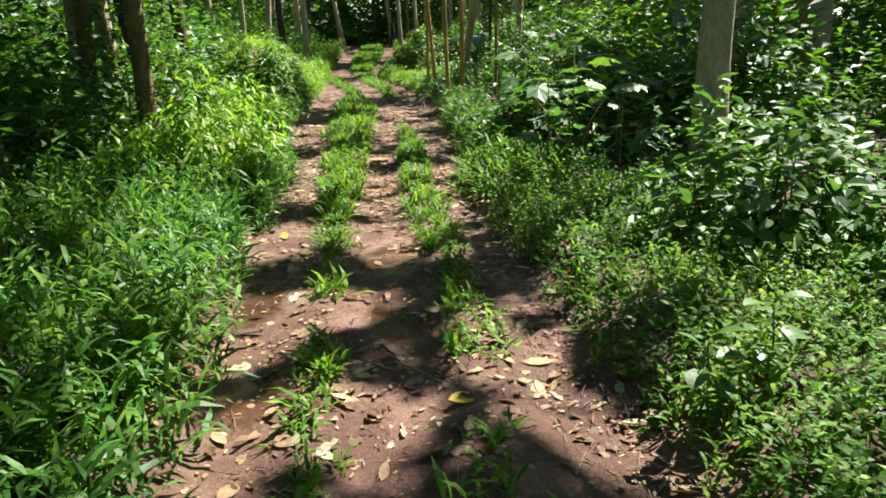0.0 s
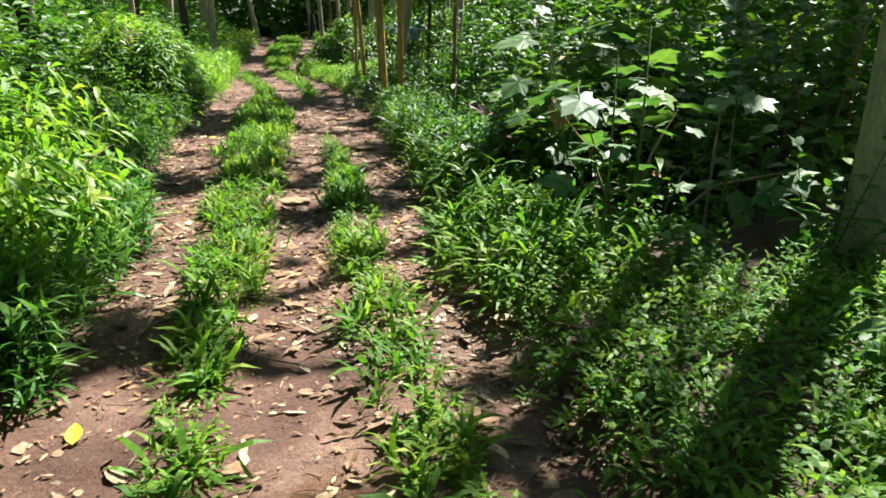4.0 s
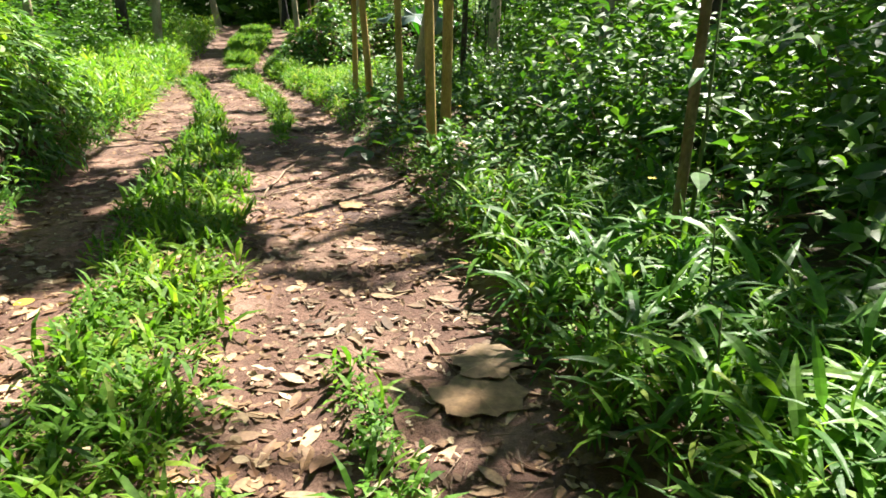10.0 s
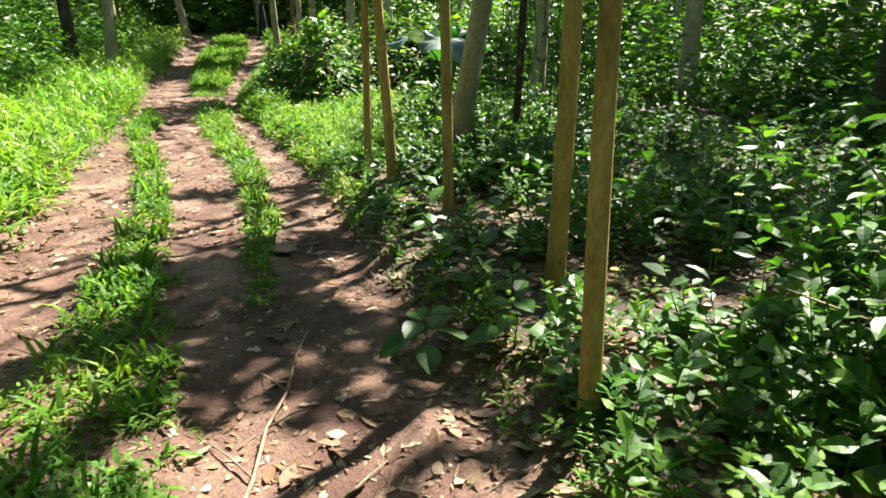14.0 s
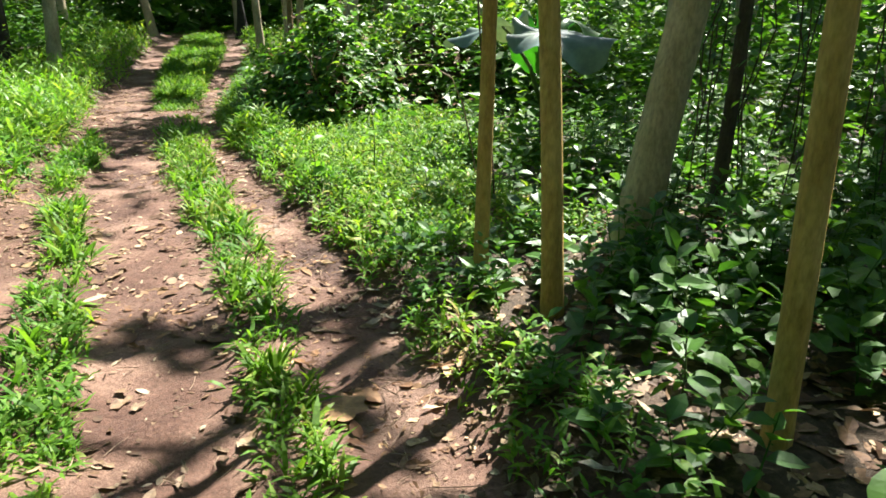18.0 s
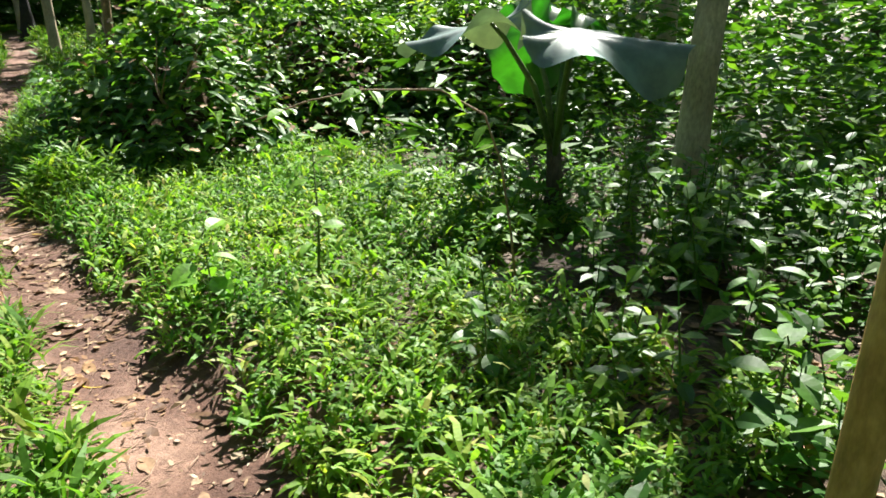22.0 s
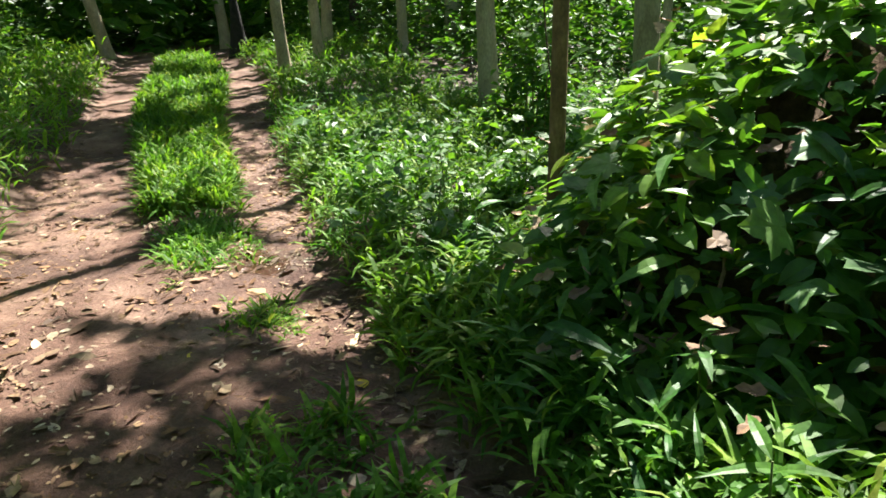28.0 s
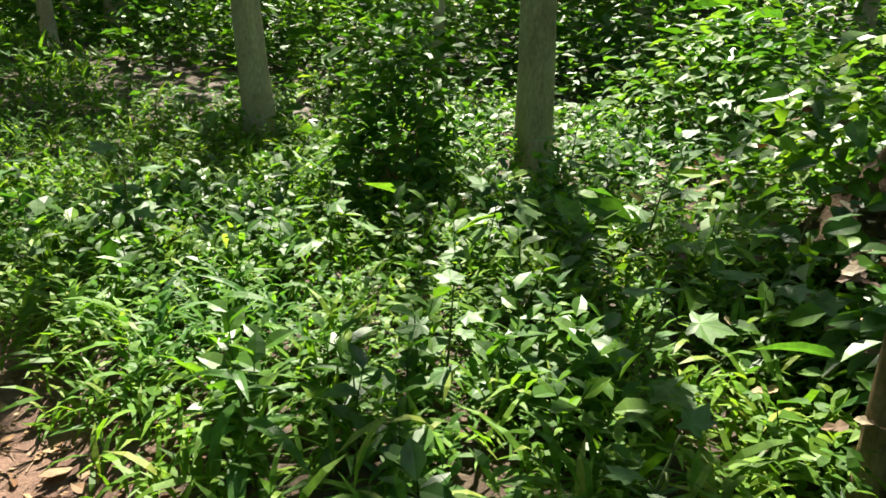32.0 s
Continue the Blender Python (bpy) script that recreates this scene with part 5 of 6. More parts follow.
def stick(x0, y0, x1, y1, r, label, twigs=0, seed=0, name="stick"):
    rs = np.random.RandomState(seed)
    e = new(name)
    e.location = (x0, y0, float(ground_z(x0, y0)))
    tagged(e, label, "stick")
    n = 7
    pts = []
    for i in range(n):
        u = i / (n - 1)
        x, y = x0 + (x1 - x0) * u + rs.normal(0, 0.012), y0 + (y1 - y0) * u + rs.normal(0, 0.012)
        pts.append((x - x0, y - y0, float(ground_z(x, y) - ground_z(x0, y0)) + r + 0.008 + 0.01 * rs.rand()))
    part("branch", curved_rod(pts, r, r * 0.5).mesh("branch", True), TWIG, e)
    for k in range(twigs):
        p = np.array(pts[2 + k % 4])
        d = np.array([x1 - x0, y1 - y0, 0.0])
        d = d / np.linalg.norm(d)
        sgn = 1 if k % 2 else -1
        q = p + (d * 0.7 + sgn * np.array([d[1], -d[0], 0]) * 0.7) * rs.uniform(0.2, 0.4)
        part("twig", curved_rod([p, (p + q) / 2 + (0, 0, 0.015), q], r * 0.5, r * 0.25, 5).mesh("twig", True), TWIG, e)
    return e


stick(-1.42, 15.6, -1.10, 17.65, 0.012, "long forked dry stick lying on the track", 3, 1)
stick(-1.35, 15.7, -0.75, 16.3, 0.008, "thin dry twig crossing the track", 1, 2)
stick(-0.35, 3.3, -0.05, 3.0, 0.007, "short dry twig on the soil", 0, 3)
stick(-1.3, 6.5, -0.6, 6.15, 0.008, "thin dry twig on the track", 0, 4)
stick(-2.3, 6.6, -1.6, 6.3, 0.01, "crooked dry stick in the rut", 1, 5)
stick(0.15, 6.9, 0.55, 6.7, 0.01, "dry stick at the track's edge", 1, 6)
stick(-2.7, 11.4, -2.15, 12.0, 0.01, "dry stick in the rut", 0, 7)
stick(-0.35, 12.5, 0.05, 12.55, 0.008, "dark thin twig among fallen leaves", 0, 8)
stick(-3.9, 10.8, -3.0, 12.8, 0.012, "grey dead branch on the bank", 2, 9)
stick(-4.0, 12.2, -3.1, 13.4, 0.014, "grey dead branch leaning on the scrub", 2, 10)
stick(-2.45, 26.4, -1.85, 27.0, 0.008, "thin dry twig across the rut", 0, 11)


# ---- single large-leaved plants ----
def fan_leaf(length, width, wave, droop, seed, cells=6):
    """A broad heart-shaped blade with raised veins and a wavy rim; the stalk meets it at the origin."""
    rs = np.random.RandomState(seed)
    v, f = [(0, 0, 0)], []
    n = 78
    for ring in range(1, cells + 1):
        u = ring / cells
        for k in range(n + 1):
            a = math.pi * (-0.93 + 1.86 * k / n)
            shape = (0.42 + 0.58 * max(0.0, math.cos(a / 2)) ** 1.3) * (1 + 0.03 * u * math.cos(a * 13))
            r = u * shape
            x, y = math.sin(a) * r * width * 1.1, math.cos(a) * r * length * 0.86 + 0.0
            z = wave * u ** 3 * math.sin(a * 5 + seed) * 0.07 + 0.026 * length * abs(math.cos(a * 6.5)) ** 0.7 * u + 0.05 * wave * length * u * u * math.sin(a * 3.3 + 2 * seed) - droop * (r * r) * length - 0.25 * droop * abs(x) * u
            v.append((x, y, z))
    m = n + 1
    for k in range(n):
        f.append((0, 2 + k, 1 + k))
    for ring in range(cells - 1):
        for k in range(n):
            a = 1 + ring * m + k
            f += [(a, a + 1, a + m + 1), (a, a + m + 1, a + m)]
    return mesh_from(v, [tuple(reversed(t)) for t in f], "leaf", smooth=True)


def aim(ob, pos, axis, up):
    a = Vector(axis).normalized()
    s = a.cross(Vector(up)).normalized()
    u = s.cross(a)
    ob.matrix_local = Matrix(((s.x, a.x, u.x, pos[0]), (s.y, a.y, u.y, pos[1]), (s.z, a.z, u.z, pos[2]), (0, 0, 0, 1)))


def taro(x, y):
    e = new("taro_plant")
    e.location = (x, y, float(ground_z(x, y)))
    tagged(e, "giant taro plant with huge wavy leaves, sky sheen painted on in grey", "plant")
    part("trunk", curved_rod([(0, 0, -0.05), (0.02, 0, 0.2), (0.0, 0.02, 0.5)], 0.075, 0.05, 9).mesh("trunk", True), DARK, e)
    spec = (((-0.22, -0.42, 1.24), (0.86, -0.46, -0.04), (-0.10, -0.34, 0.95), 0.82, 0.36), ((0.03, 0.42, 1.24), (0.20, -0.06, -1.0), (-0.35, -1.0, 0.0), 0.55, 0.36),
            ((-0.42, 0.22, 1.29), (-0.90, 0.40, -0.20), (0.0, 0.02, 1.0), 0.72, 0.17), ((0.4, 0.5, 1.26), (0.8, 0.45, -0.08), (-0.05, -0.25, 1), 0.55, 0.30), ((0.3, 0.2, 1.36), (0.95, 0.3, -0.15), (0, -0.2, 1), 0.5, 0.28))
    for i, (tip, ax, up, ln, wd) in enumerate(spec):
        t = np.array(tip)
        stalk = part("stalk", curved_rod([(0, 0, 0.4), t * (0.35, 0.35, 0) + (0, 0, 0.4 + (t[2] - 0.4) * 0.55), t * (0.8, 0.8, 0) + (0, 0, t[2] * 0.93), t], 0.026, 0.012, 7).mesh("stalk", True), STEM, e)
        # two of the upward-facing leaves get the painted sky sheen
        lf = part("leaf", fan_leaf(ln, wd, 1.3, (0.2, 0.3, 0.1, 0.25, 0.3)[i], i + 1, 8), TARO_SKY_SHEEN if i in (0, 2) else TARO, stalk)
        aim(lf, tip, ax, up)
    return e


def leaf_plant(name, label, x, y, h, leaf, tpl, mat, n, seed, lean=(0, 0), category="plant", group="", arch=0.2):
    """One upright plant whose leaves are parts of their own, each on its stalk."""
    rs = np.random.RandomState(seed)
    e = new(name)
    e.location = (x, y, float(ground_z(x, y)))
    tagged(e, label, category, group)
    top = np.array([lean[0], lean[1], h])
    part("stem", curved_rod([(0, 0, -0.04), top * 0.5 + (0.02, 0.01, 0), top], 0.004 + 0.007 * h, 0.003, 6).mesh("stem", True), STEM, e)
    one = Soup()
    one.leaves(tpl, np.zeros((1, 3)), np.array([[0, 1.0, 0]]), np.array([[0, 0, 1.0]]), 1.0)
    me = one.mesh("leaf")
    me.materials.append(mat)
    for i in range(n):
        u = 0.3 + 0.7 * (i + 1) / n
        a = i * 2.4 + seed
        el = radians(rs.uniform(-8, 18) + 30 * (u > 0.9))
        d = np.array([math.cos(a) * math.cos(el), math.sin(a) * math.cos(el), math.sin(el)])
        p = top * u
        size = leaf * rs.uniform(0.7, 1.15) * (1.15 - 0.4 * u)
        q = p + d * size * arch * 2
        holder = e
        if arch > 0.05:
            holder = part("leaf_stalk", curved_rod([p, (p + q) / 2 + (0, 0, 0.02), q], 0.004, 0.0025, 5).mesh("leaf_stalk", True), STEM, e)
        lf = new("leaf", me)
        lf.parent = holder
        aim(lf, q, d + np.array([0, 0, rs.uniform(-0.35, 0.05)]), (rs.normal(0, 0.2), rs.normal(0, 0.2), 1))
        lf.scale = (size, size, size)
    return e


taro(1.12, 24.75)

# lobed-leaved stems rising over the bank
for i, (x, y, h, lf, n) in enumerate(((1.0, 6.85, 1.15, 0.2, 7), (1.3, 7.2, 1.3, 0.2, 8), (1.7, 6.9, 1.0, 0.2, 6), (0.95, 9.1, 1.15, 0.24, 8), (1.15, 8.6, 1.35, 0.26, 8), (1.3, 9.9, 1.45, 0.24, 8),
                                      (0.9, 10.4, 0.8, 0.2, 6), (2.2, 4.6, 1.1, 0.2, 7), (2.6, 3.7, 1.0, 0.22, 7), (-0.95, 29.75, 1.2, 0.18, 8), (-1.25, 29.2, 1.05, 0.18, 7), (-0.6, 30.1, 1.3, 0.2, 8),
                                      (-2.6, 31.15, 0.42, 0.15, 6), (-2.1, 30.7, 0.5, 0.15, 6), (-1.75, 31.6, 0.5, 0.15, 6), (-0.9, 32.2, 0.5, 0.22, 6), (-1.2, 33.0, 0.55, 0.24, 6), (-0.2, 31.7, 0.55, 0.22, 6), (0.4, 32.6, 0.6, 0.24, 6), (-1.9, 34.0, 0.6, 0.26, 7), (-2.3, 35.2, 0.7, 0.28, 7), (1.3, 32.0, 0.7, 0.24, 7), (2.3, 32.6, 0.8, 0.26, 7), (-1.3, 31.1, 0.5, 0.2, 6), (-0.7, 30.9, 0.6, 0.2, 6))):
    leaf_plant("lobed_plant", "plant with large grey-green lobed leaves", x, y, h, lf, LOBE, LOBED, n, i, (0.05 * math.sin(i * 3), -0.1), group="lobed-leaved plants")
# broad-leaved ground plants by the poles and the track
for i, (x, y, h, lf) in enumerate(((-0.45, 17.25, 0.24, 0.26), (0.28, 18.55, 0.30, 0.25), (0.75, 18.35, 0.32, 0.27), (-0.15, 18.9, 0.26, 0.24), (-0.1, 19.9, 0.3, 0.2), (0.2, 20.4, 0.3, 0.22), (0.6, 20.1, 0.35, 0.22),
                                   (0.0, 17.0, 0.3, 0.2), (0.9, 20.9, 0.4, 0.22), (0.1, 22.1, 0.45, 0.16), (-0.5, 22.9, 0.35, 0.14), (0.98, 2.42, 0.36, 0.17), (1.28, 2.55, 0.38, 0.18), (-1.3, 24.25, 0.42, 0.17),
                                   (-0.75, 24.2, 0.75, 0.13), (0.95, 23.3, 0.5, 0.15), (0.6, 22.6, 0.5, 0.15))):
    leaf_plant("broadleaf_plant", "low plant with broad glossy green leaves", x, y, h, lf, BROAD_OVATE, SUNLIT_YELLOWED if i in (13, 14, 15) else BROAD, 8, 40 + i, group="broad-leaved ground plants", arch=0.12)
# long arching leaves at the foot of the bank
for i, (x, y, h, lf) in enumerate(((0.55, 8.3, 0.5, 0.3), (0.6, 7.7, 0.42, 0.28), (0.75, 8.9, 0.6, 0.3), (0.45, 9.3, 0.45, 0.26), (0.62, 10.1, 0.5, 0.26), (0.4, 11.6, 0.42, 0.3), (0.7, 12.2, 0.5, 0.32), (0.35, 12.9, 0.4, 0.28),
                                   (-1.9, 28.2, 0.45, 0.26), (-2.05, 27.7, 0.4, 0.26), (-1.85, 28.8, 0.55, 0.28), (-1.7, 29.2, 0.5, 0.28), (-2.45, 31.75, 0.4, 0.3), (-2.2, 32.3, 0.4, 0.26), (-2.0, 30.1, 0.4, 0.26),
                                   (-1.7, 4.6, 0.4, 0.3), (-1.55, 3.5, 0.4, 0.3), (-1.4, 2.7, 0.35, 0.32), (-2.0, 3.0, 0.5, 0.32), (-2.3, 4.3, 0.5, 0.3))):
    leaf_plant("ginger_plant", "leafy shoot with long arching green leaves", x, y, h, lf, WIDE_BLADE, LUSH, 9, 80 + i, group="long-leaved shoots", arch=0.0)

leaf_plant("climber", "broad-leaved climber winding up a brown sapling", 1.0, 12.95, 1.55, 0.2, OVATE, BROAD, 11, 130, (0.03, 0.0), category="climber")


def flower(x, y, z, seed):
    e = new("flower")
    e.location = (x, y, z)
    tagged(e, "small yellow daisy-like flower among the leaves", "flower", "yellow flowers")
    rs = np.random.RandomState(seed)
    one = Soup()
    one.leaves(OVATE_LOW, np.zeros((1, 3)), np.array([[0, 1.0, 0]]), np.array([[0, 0, 1.0]]), 0.022)
    me = one.mesh("petal")
    me.materials.append(FLOWER)
    for i in range(8):
        a = i * math.pi / 4
        pt = new("petal", me)
        pt.parent = e
        aim(pt, (math.cos(a) * 0.004, math.sin(a) * 0.004, 0), (math.cos(a), math.sin(a), 0.15), (0, 0, 1))
    part("stem", curved_rod([(0, 0, 0), (0.01, 0.01, -0.1), (0.02, 0.03, -0.25)], 0.002, 0.002, 5).mesh("stem"), STEM, e)


for i, (x, y, z) in enumerate(((0.66, 16.27, 0.85), (0.72, 16.4, 0.92), (0.85, 16.2, 0.8), (0.7, 16.1, 0.7), (0.95, 16.6, 1.0), (0.5, 16.9, 0.55), (1.0, 15.7, 1.05), (0.9, 13.2, 0.6))):
    flower(x, y, z, i)


# hanging branch with a few leaves over the grass
def hanging_branch():
    e = new("vine_branch")
    e.location = (0.75, 23.6, float(ground_z(0.75, 23.6)))
    tagged(e, "thin arching vine with a few sunlit leaves", "vine")
    pts = [(-0.65, -0.02, -0.05), (-0.72, -0.03, 0.35), (-0.8, -0.04, 0.7), (-0.9, -0.05, 0.92), (-1.05, 0.1, 1.02), (-1.3, 0.4, 1.0), (-1.5, 0.65, 0.93), (-1.72, 0.85, 0.82)]
    part("branch", curved_rod(pts, 0.007, 0.004, 6).mesh("branch", True), TWIG, e)
    rs = np.random.RandomState(4)
    one = Soup()
    one.leaves(OVATE, np.zeros((1, 3)), np.array([[0, 1.0, 0]]), np.array([[0, 0, 1.0]]), 1.0)
    me = one.mesh("leaf")
    me.materials.append(SUNLIT_YELLOWED)
    for i in range(16):
        u = rs.uniform(2.0, 6.9)
        k = int(u)
        p = np.array(pts[k]) * (1 - u + k) + np.array(pts[k + 1]) * (u - k)
        lf = new("leaf", me)
        lf.parent = e
        aim(lf, p, (rs.normal(), rs.normal(), -0.4), (rs.normal(0, 0.3), rs.normal(0, 0.3), 1))
        sz = rs.uniform(0.07, 0.14)
        lf.scale = (sz, sz, sz)


hanging_branch()


# creepers hanging round the dark thin tree, and a vine winding up a young one
def hanging_creeper(x, y, seed):
    rs = np.random.RandomState(seed)
    e = new("hanging_creeper")
    e.location = (x, y, float(ground_z(x, y)))
    tagged(e, "dark curtain of creepers hanging round a thin tree", "creeper")
    s = Soup()
    for k in range(9):
        a, r = rs.uniform(0, 6.28), rs.uniform(0.08, 0.42)
        foot = np.array([math.cos(a) * r, math.sin(a) * r, rs.uniform(0.05, 0.7)])
        top = np.array([foot[0] * 0.35, foot[1] * 0.35, rs.uniform(2.4, 3.6)])
        pts = [foot + (top - foot) * u + rs.normal(0, 0.035, 3) * (0 < u < 1) for u in np.linspace(0, 1, 7)]
        part("stem", curved_rod(pts, 0.005, 0.006, 5).mesh("stem", True), DARK, e)
        for i in range(26):
            u = rs.uniform(0, 5.99)
            j = int(u)
            p = pts[j] * (1 - u + j) + pts[j + 1] * (u - j) + rs.normal(0, 0.05, 3)
            az = rs.uniform(0, 6.28)
            s.leaves(OVATE_LOW, p[None], np.array([[math.cos(az), math.sin(az), -0.7]]), np.array([[rs.normal(0, 0.4), rs.normal(0, 0.4), 1.0]]), rs.uniform(0.05, 0.11))
    tagged(part("foliage", s.mesh("foliage"), BROAD, e), kind="stuff")


hanging_creeper(1.5, 22.15, 3)
hanging_creeper(1.95, 21.7, 5)


def winding_vine(x, y, r, seed):
    e = new("vine")
    e.location = (x, y, float(ground_z(x, y)))
    tagged(e, "thin dark vine winding up a slender young tree", "vine")
    pts = [(math.cos(u * 5.2) * r, math.sin(u * 5.2) * r, 0.5 + 2.2 * u) for u in np.linspace(0, 1, 26)]
    part("stem", curved_rod(pts, 0.006, 0.004, 5).mesh("stem", True), DARK, e)
    rs = np.random.RandomState(seed)
    s = Soup()
    n = 22
    k = rs.randint(0, 26, n)
    az = rs.uniform(0, 6.28, n)
    s.leaves(OVATE_LOW, np.array(pts)[k], np.stack([np.cos(az), np.sin(az), np.full(n, -0.3)], 1), UP + rs.normal(0, 0.3, (n, 3)), rs.uniform(0.04, 0.09, n))
    part("foliage", s.mesh("foliage"), BROAD, e)


winding_vine(-0.42, 21.55, 0.058, 1)
winding_vine(-1.43, 30.32, 0.062, 2)


# withered and yellowing lobed leaves hanging over the bank
def hanging_leaf(x, y, z, size, mat, axis, up, label):
    e = new("lobed_leaf")
    e.location = (x, y, z)
    tagged(e, label, "leaf")
    one = Soup()
    one.leaves(LOBE, np.zeros((1, 3)), np.array([axis], float), np.array([up], float), size)
    part("blade", one.mesh("blade"), mat, e)
    a = np.array(axis, float) / np.linalg.norm(axis) * size
    ground = float(ground_z(x + 0.3, y + 0.25)) - z
    part("stalk", curved_rod([a * 0.32, (0.05, 0.04, 0.02), (0.22, 0.18, ground * 0.4), (0.3, 0.25, ground - 0.03)], 0.003, 0.006, 5).mesh("stalk", True), STEM, e)


hanging_leaf(1.15, 8.1, 0.98, 0.3, DRY, (-0.4, -0.5, -0.9), (-0.5, -0.7, 0.4), "large withered brown lobed leaf hanging over the bank")
hanging_leaf(0.86, 8.1, 0.87, 0.2, SUNLIT_YELLOWED, (-0.7, -0.3, -0.5), (-0.2, -0.6, 0.7), "yellowing lobed leaf hanging over the bank")
hanging_leaf(0.95, 7.35, 1.07, 0.34, LOBED, (0.2, -0.8, -0.45), (0.0, -0.5, 0.9), "large pale green lobed leaf held over the bank")
hanging_leaf(0.85, 7.75, 1.36, 0.32, LOBED, (-0.9, -0.1, -0.1), (0.0, -0.3, 1.0), "large pale green lobed leaf held over the bank")
hanging_leaf(0.83, 8.0, 1.12, 0.27, LOBED, (-0.7, -0.4, -0.5), (-0.2, -0.5, 0.8), "pale green lobed leaf drooping over the bank")


# charred stump by the bend, and a rotten log
def stump(x, y):
    e = new("stump")
    e.location = (x, y, float(ground_z(x, y)))
    tagged(e, "charred black tree stump beside the bend", "stump")
    part("trunk", tree_trunk(1.5, 0.22, (0.02, 0), seed=5, flare=0.4), CHAR, e)
    part("snag", curved_rod([(0.08, 0, 1.4), (0.16, 0, 1.65), (0.22, 0.02, 1.85)], 0.06, 0.015, 6).mesh("snag"), CHAR, e)


stump(-3.1, 46.0)
stick(-0.75, 32.95, 0.35, 33.2, 0.06, "rotten dark log lying in the herbs", 1, 30, "log")
stick(-0.75, 25.45, -0.35, 25.05, 0.04, "broken pale branch lying in the grass", 0, 31)


def dead_branch(x, y, z, dx, dy, dz, r, seed):
    """A grey bough propped on the scrub, with side twigs."""
    rs = np.random.RandomState(seed)
    e = new("dead_branch")
    e.location = (x, y, float(ground_z(x, y)))
    tagged(e, "grey dead branch propped on the scrub", "branch", "dead branches")
    a, b = np.array([0, 0, z]), np.array([dx, dy, dz])
    pts = [a + (b - a) * u + rs.normal(0, 0.02, 3) for u in np.linspace(0, 1, 6)]
    part("bough", curved_rod(pts, r, r * 0.4).mesh("bough", True), TWIG, e)
    for k in range(3):
        p = pts[1 + k]
        q = p + rs.normal(0, 0.22, 3)
        part("twig", curved_rod([p, (p + q) / 2 + (0, 0, 0.02), q], r * 0.5, r * 0.2, 5).mesh("twig", True), TWIG, e)


for i, (x, y, z, dx, dy, dz) in enumerate(((-3.2, 10.6, 0.0, -1.2, 0.9, 0.95), (-3.4, 11.2, 0.1, -1.1, 0.2, 1.1), (-3.1, 11.6, 0.0, -1.5, -0.3, 0.7), (-3.5, 12.4, 0.2, -0.9, 0.8, 0.9), (-3.3, 12.9, 0.05, -1.3, -0.5, 0.8),
                                           (-3.6, 10.2, 0.1, -0.7, 1.4, 0.6), (-0.95, 27.75, 0.7, 0.15, -0.2, 1.05), (-1.1, 27.75, 0.6, -0.12, -0.15, 1.0))):
    dead_branch(x, y, z, dx, dy, dz, 0.016, i)


def leaf_mat(x, y, size, seed):
    """A large rotting leaf pressed onto the soil."""
    s = Soup()
    s.leaves(RAGGED, np.zeros((1, 3)), np.array([[math.cos(seed), math.sin(seed), 0.0]]), np.array([[0, 0, 1.0]]), size)
    ob = part("rotting_leaf", s.mesh("rotting_leaf"), ROT)
    ob.location = (x, y, float(ground_z(x, y)) + 0.04)
    tagged(ob, "large pale rotting leaf flattened on the soil", "leaf", "rotting leaves")


for i, (x, y, sz) in enumerate(((-0.45, 12.15, 0.42), (-0.25, 12.25, 0.36), (-0.6, 15.1, 0.26), (-0.75, 9.3, 0.3), (-1.25, 20.6, 0.26), (-1.35, 19.4, 0.3))):
    leaf_mat(x, y, sz, i)

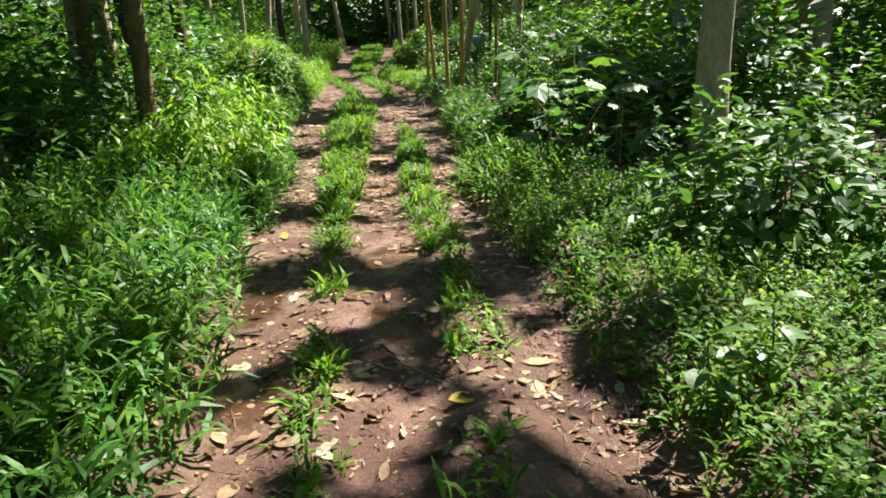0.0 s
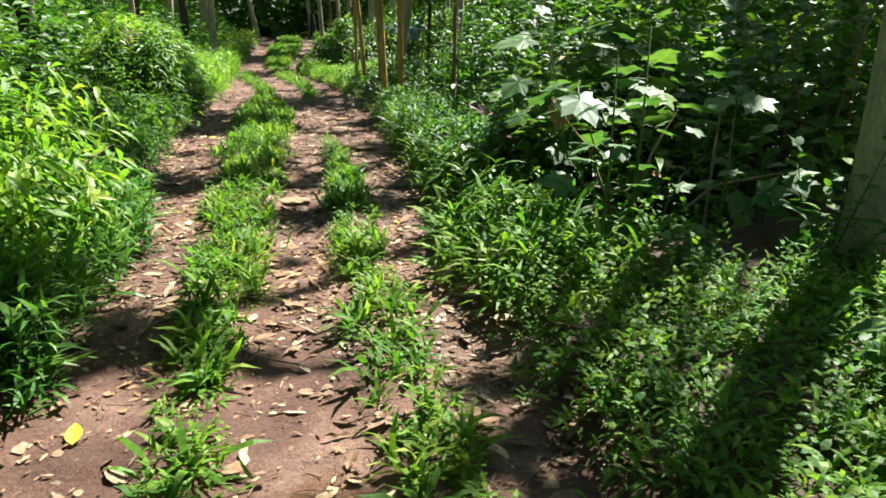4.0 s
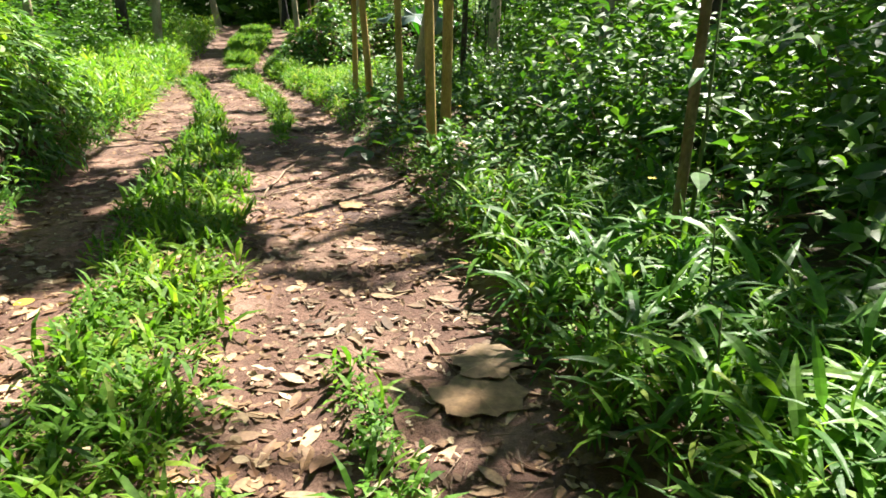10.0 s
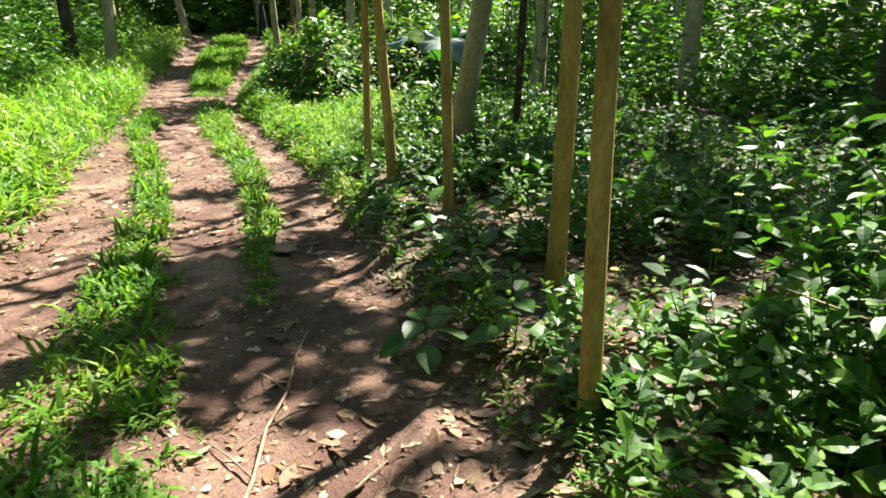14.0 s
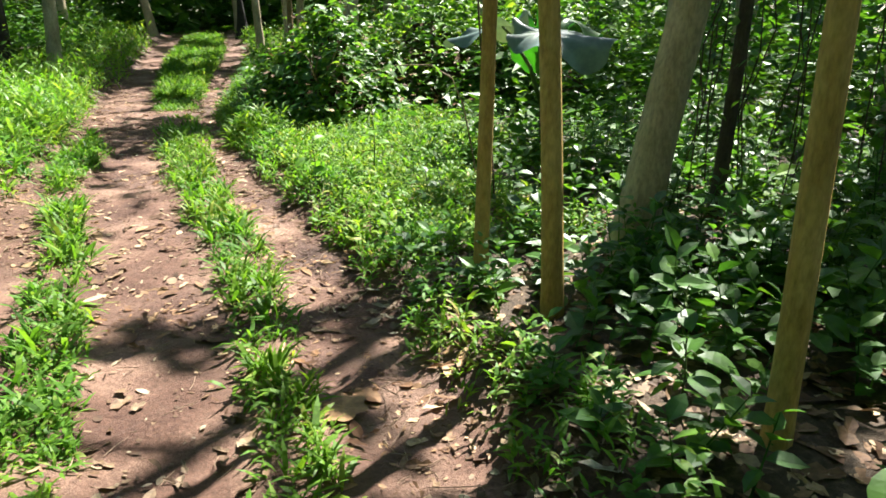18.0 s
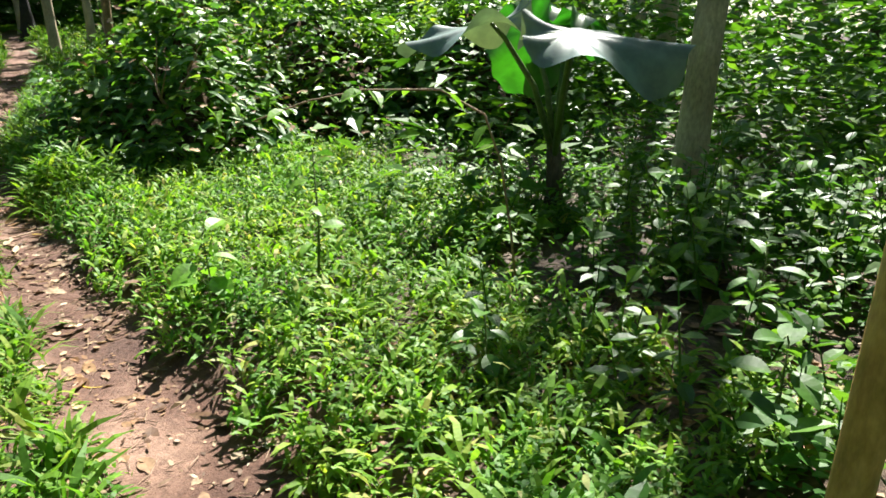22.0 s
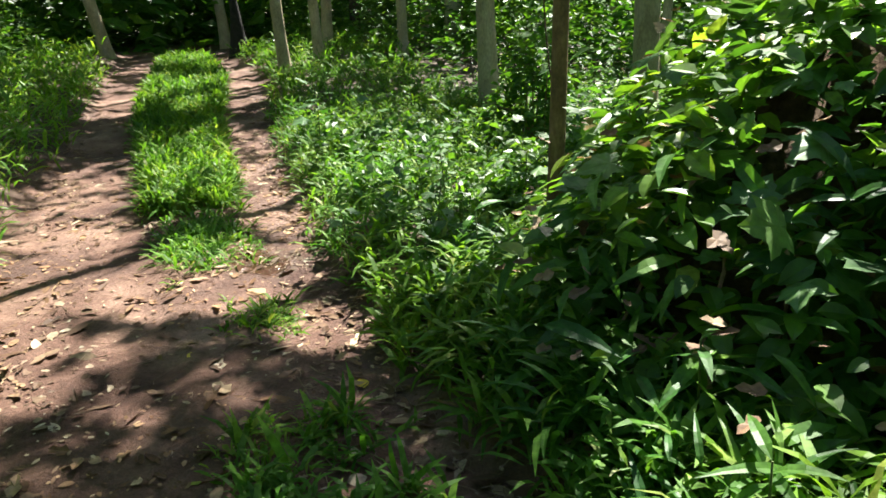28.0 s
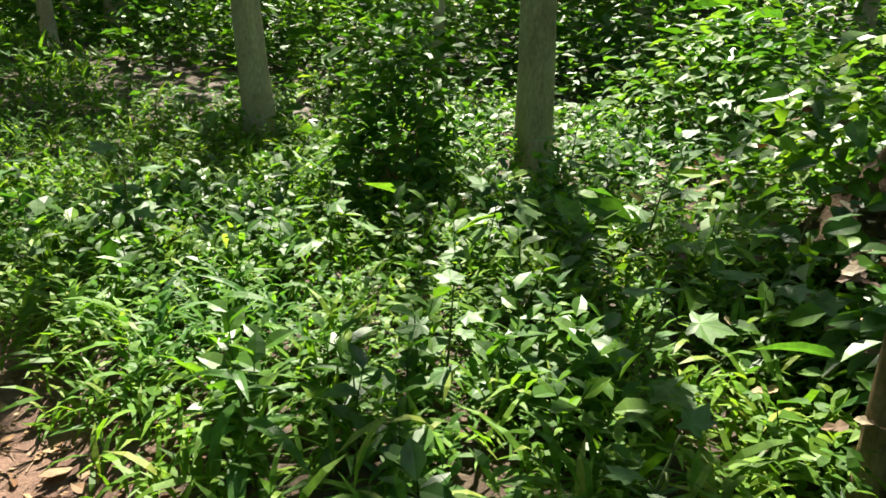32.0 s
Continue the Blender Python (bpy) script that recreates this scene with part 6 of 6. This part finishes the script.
# single large fallen leaves on the track
LEAF_KINDS = []
for i in range(5):
    one = Soup()
    tpl = blade_tpl(0.42 + 0.06 * i, 5, (-0.05, 0.06, -0.03, 0.08, 0.02)[i], fold=(0.1, 0.05, 0.14, 0.04, 0.08)[i], belly=0.46)
    one.leaves(tpl, np.zeros((1, 3)), np.array([[0, 1.0, 0]]), np.array([[0, 0, 1.0]]), 1.0)
    LEAF_KINDS.append(one.mesh("fallen_leaf"))


def fallen_leaves():
    rs = np.random.RandomState(11)
    spots = [(-0.32, 5.05, 0.1, 0), (-0.51, 4.86, 0.09, 0), (0.45, 4.78, 0.15, 0), (-0.06, 7.6, 0.12, 0), (-0.85, 10.8, 0.2, 0), (-0.09, 10.6, 0.16, 0), (-0.7, 9.3, 0.28, 0), (-0.96, 8.84, 0.13, 1), (-1.9, 9.1, 0.1, 1),
             (-1.95, 8.5, 0.1, 1), (0.05, 4.5, 0.11, 1), (0.1, 4.7, 0.11, 1), (-1.0, 4.5, 0.12, 1), (-0.6, 16.95, 0.1, 0), (-1.4, 21.2, 0.16, 0), (-1.26, 20.7, 0.2, 0), (-3.6, 29.9, 0.12, 1), (-3.3, 30.6, 0.13, 0), (0.1, 2.8, 0.14, 1), (-1.9, 24.0, 0.12, 1)]
    while len(spots) < 230:
        y = rs.uniform(1.2, 35)
        l, r = float(along(LEFT, y)), float(along(RIGHT, y))
        x = rs.uniform(l - 0.1, r + 0.25)
        if rs.rand() < 0.25 + float(leaf_density(x, y)):
            spots.append((x, y, rs.uniform(0.06, 0.13), int(rs.rand() < 0.08)))
    for x, y, size, yellow in spots:
        me = LEAF_KINDS[rs.randint(5)]
        if yellow:
            me = me.copy()
            me.materials.clear()
            me.materials.append(YELLOW)
        elif not me.materials:
            me.materials.append(DRY)
        ob = new("fallen_leaf", me)
        a = rs.uniform(0, 6.28)
        ob.location = (x, y, float(ground_z(x, y)) + 0.011)
        ob.rotation_euler = (rs.normal(0, 0.14), rs.normal(0, 0.14), a)
        ob.scale = (size, size, size)
        tagged(ob, "yellow fallen leaf lying on the soil" if yellow else "curled dry brown leaf lying on the soil", "leaf", "fallen leaves")


fallen_leaves()
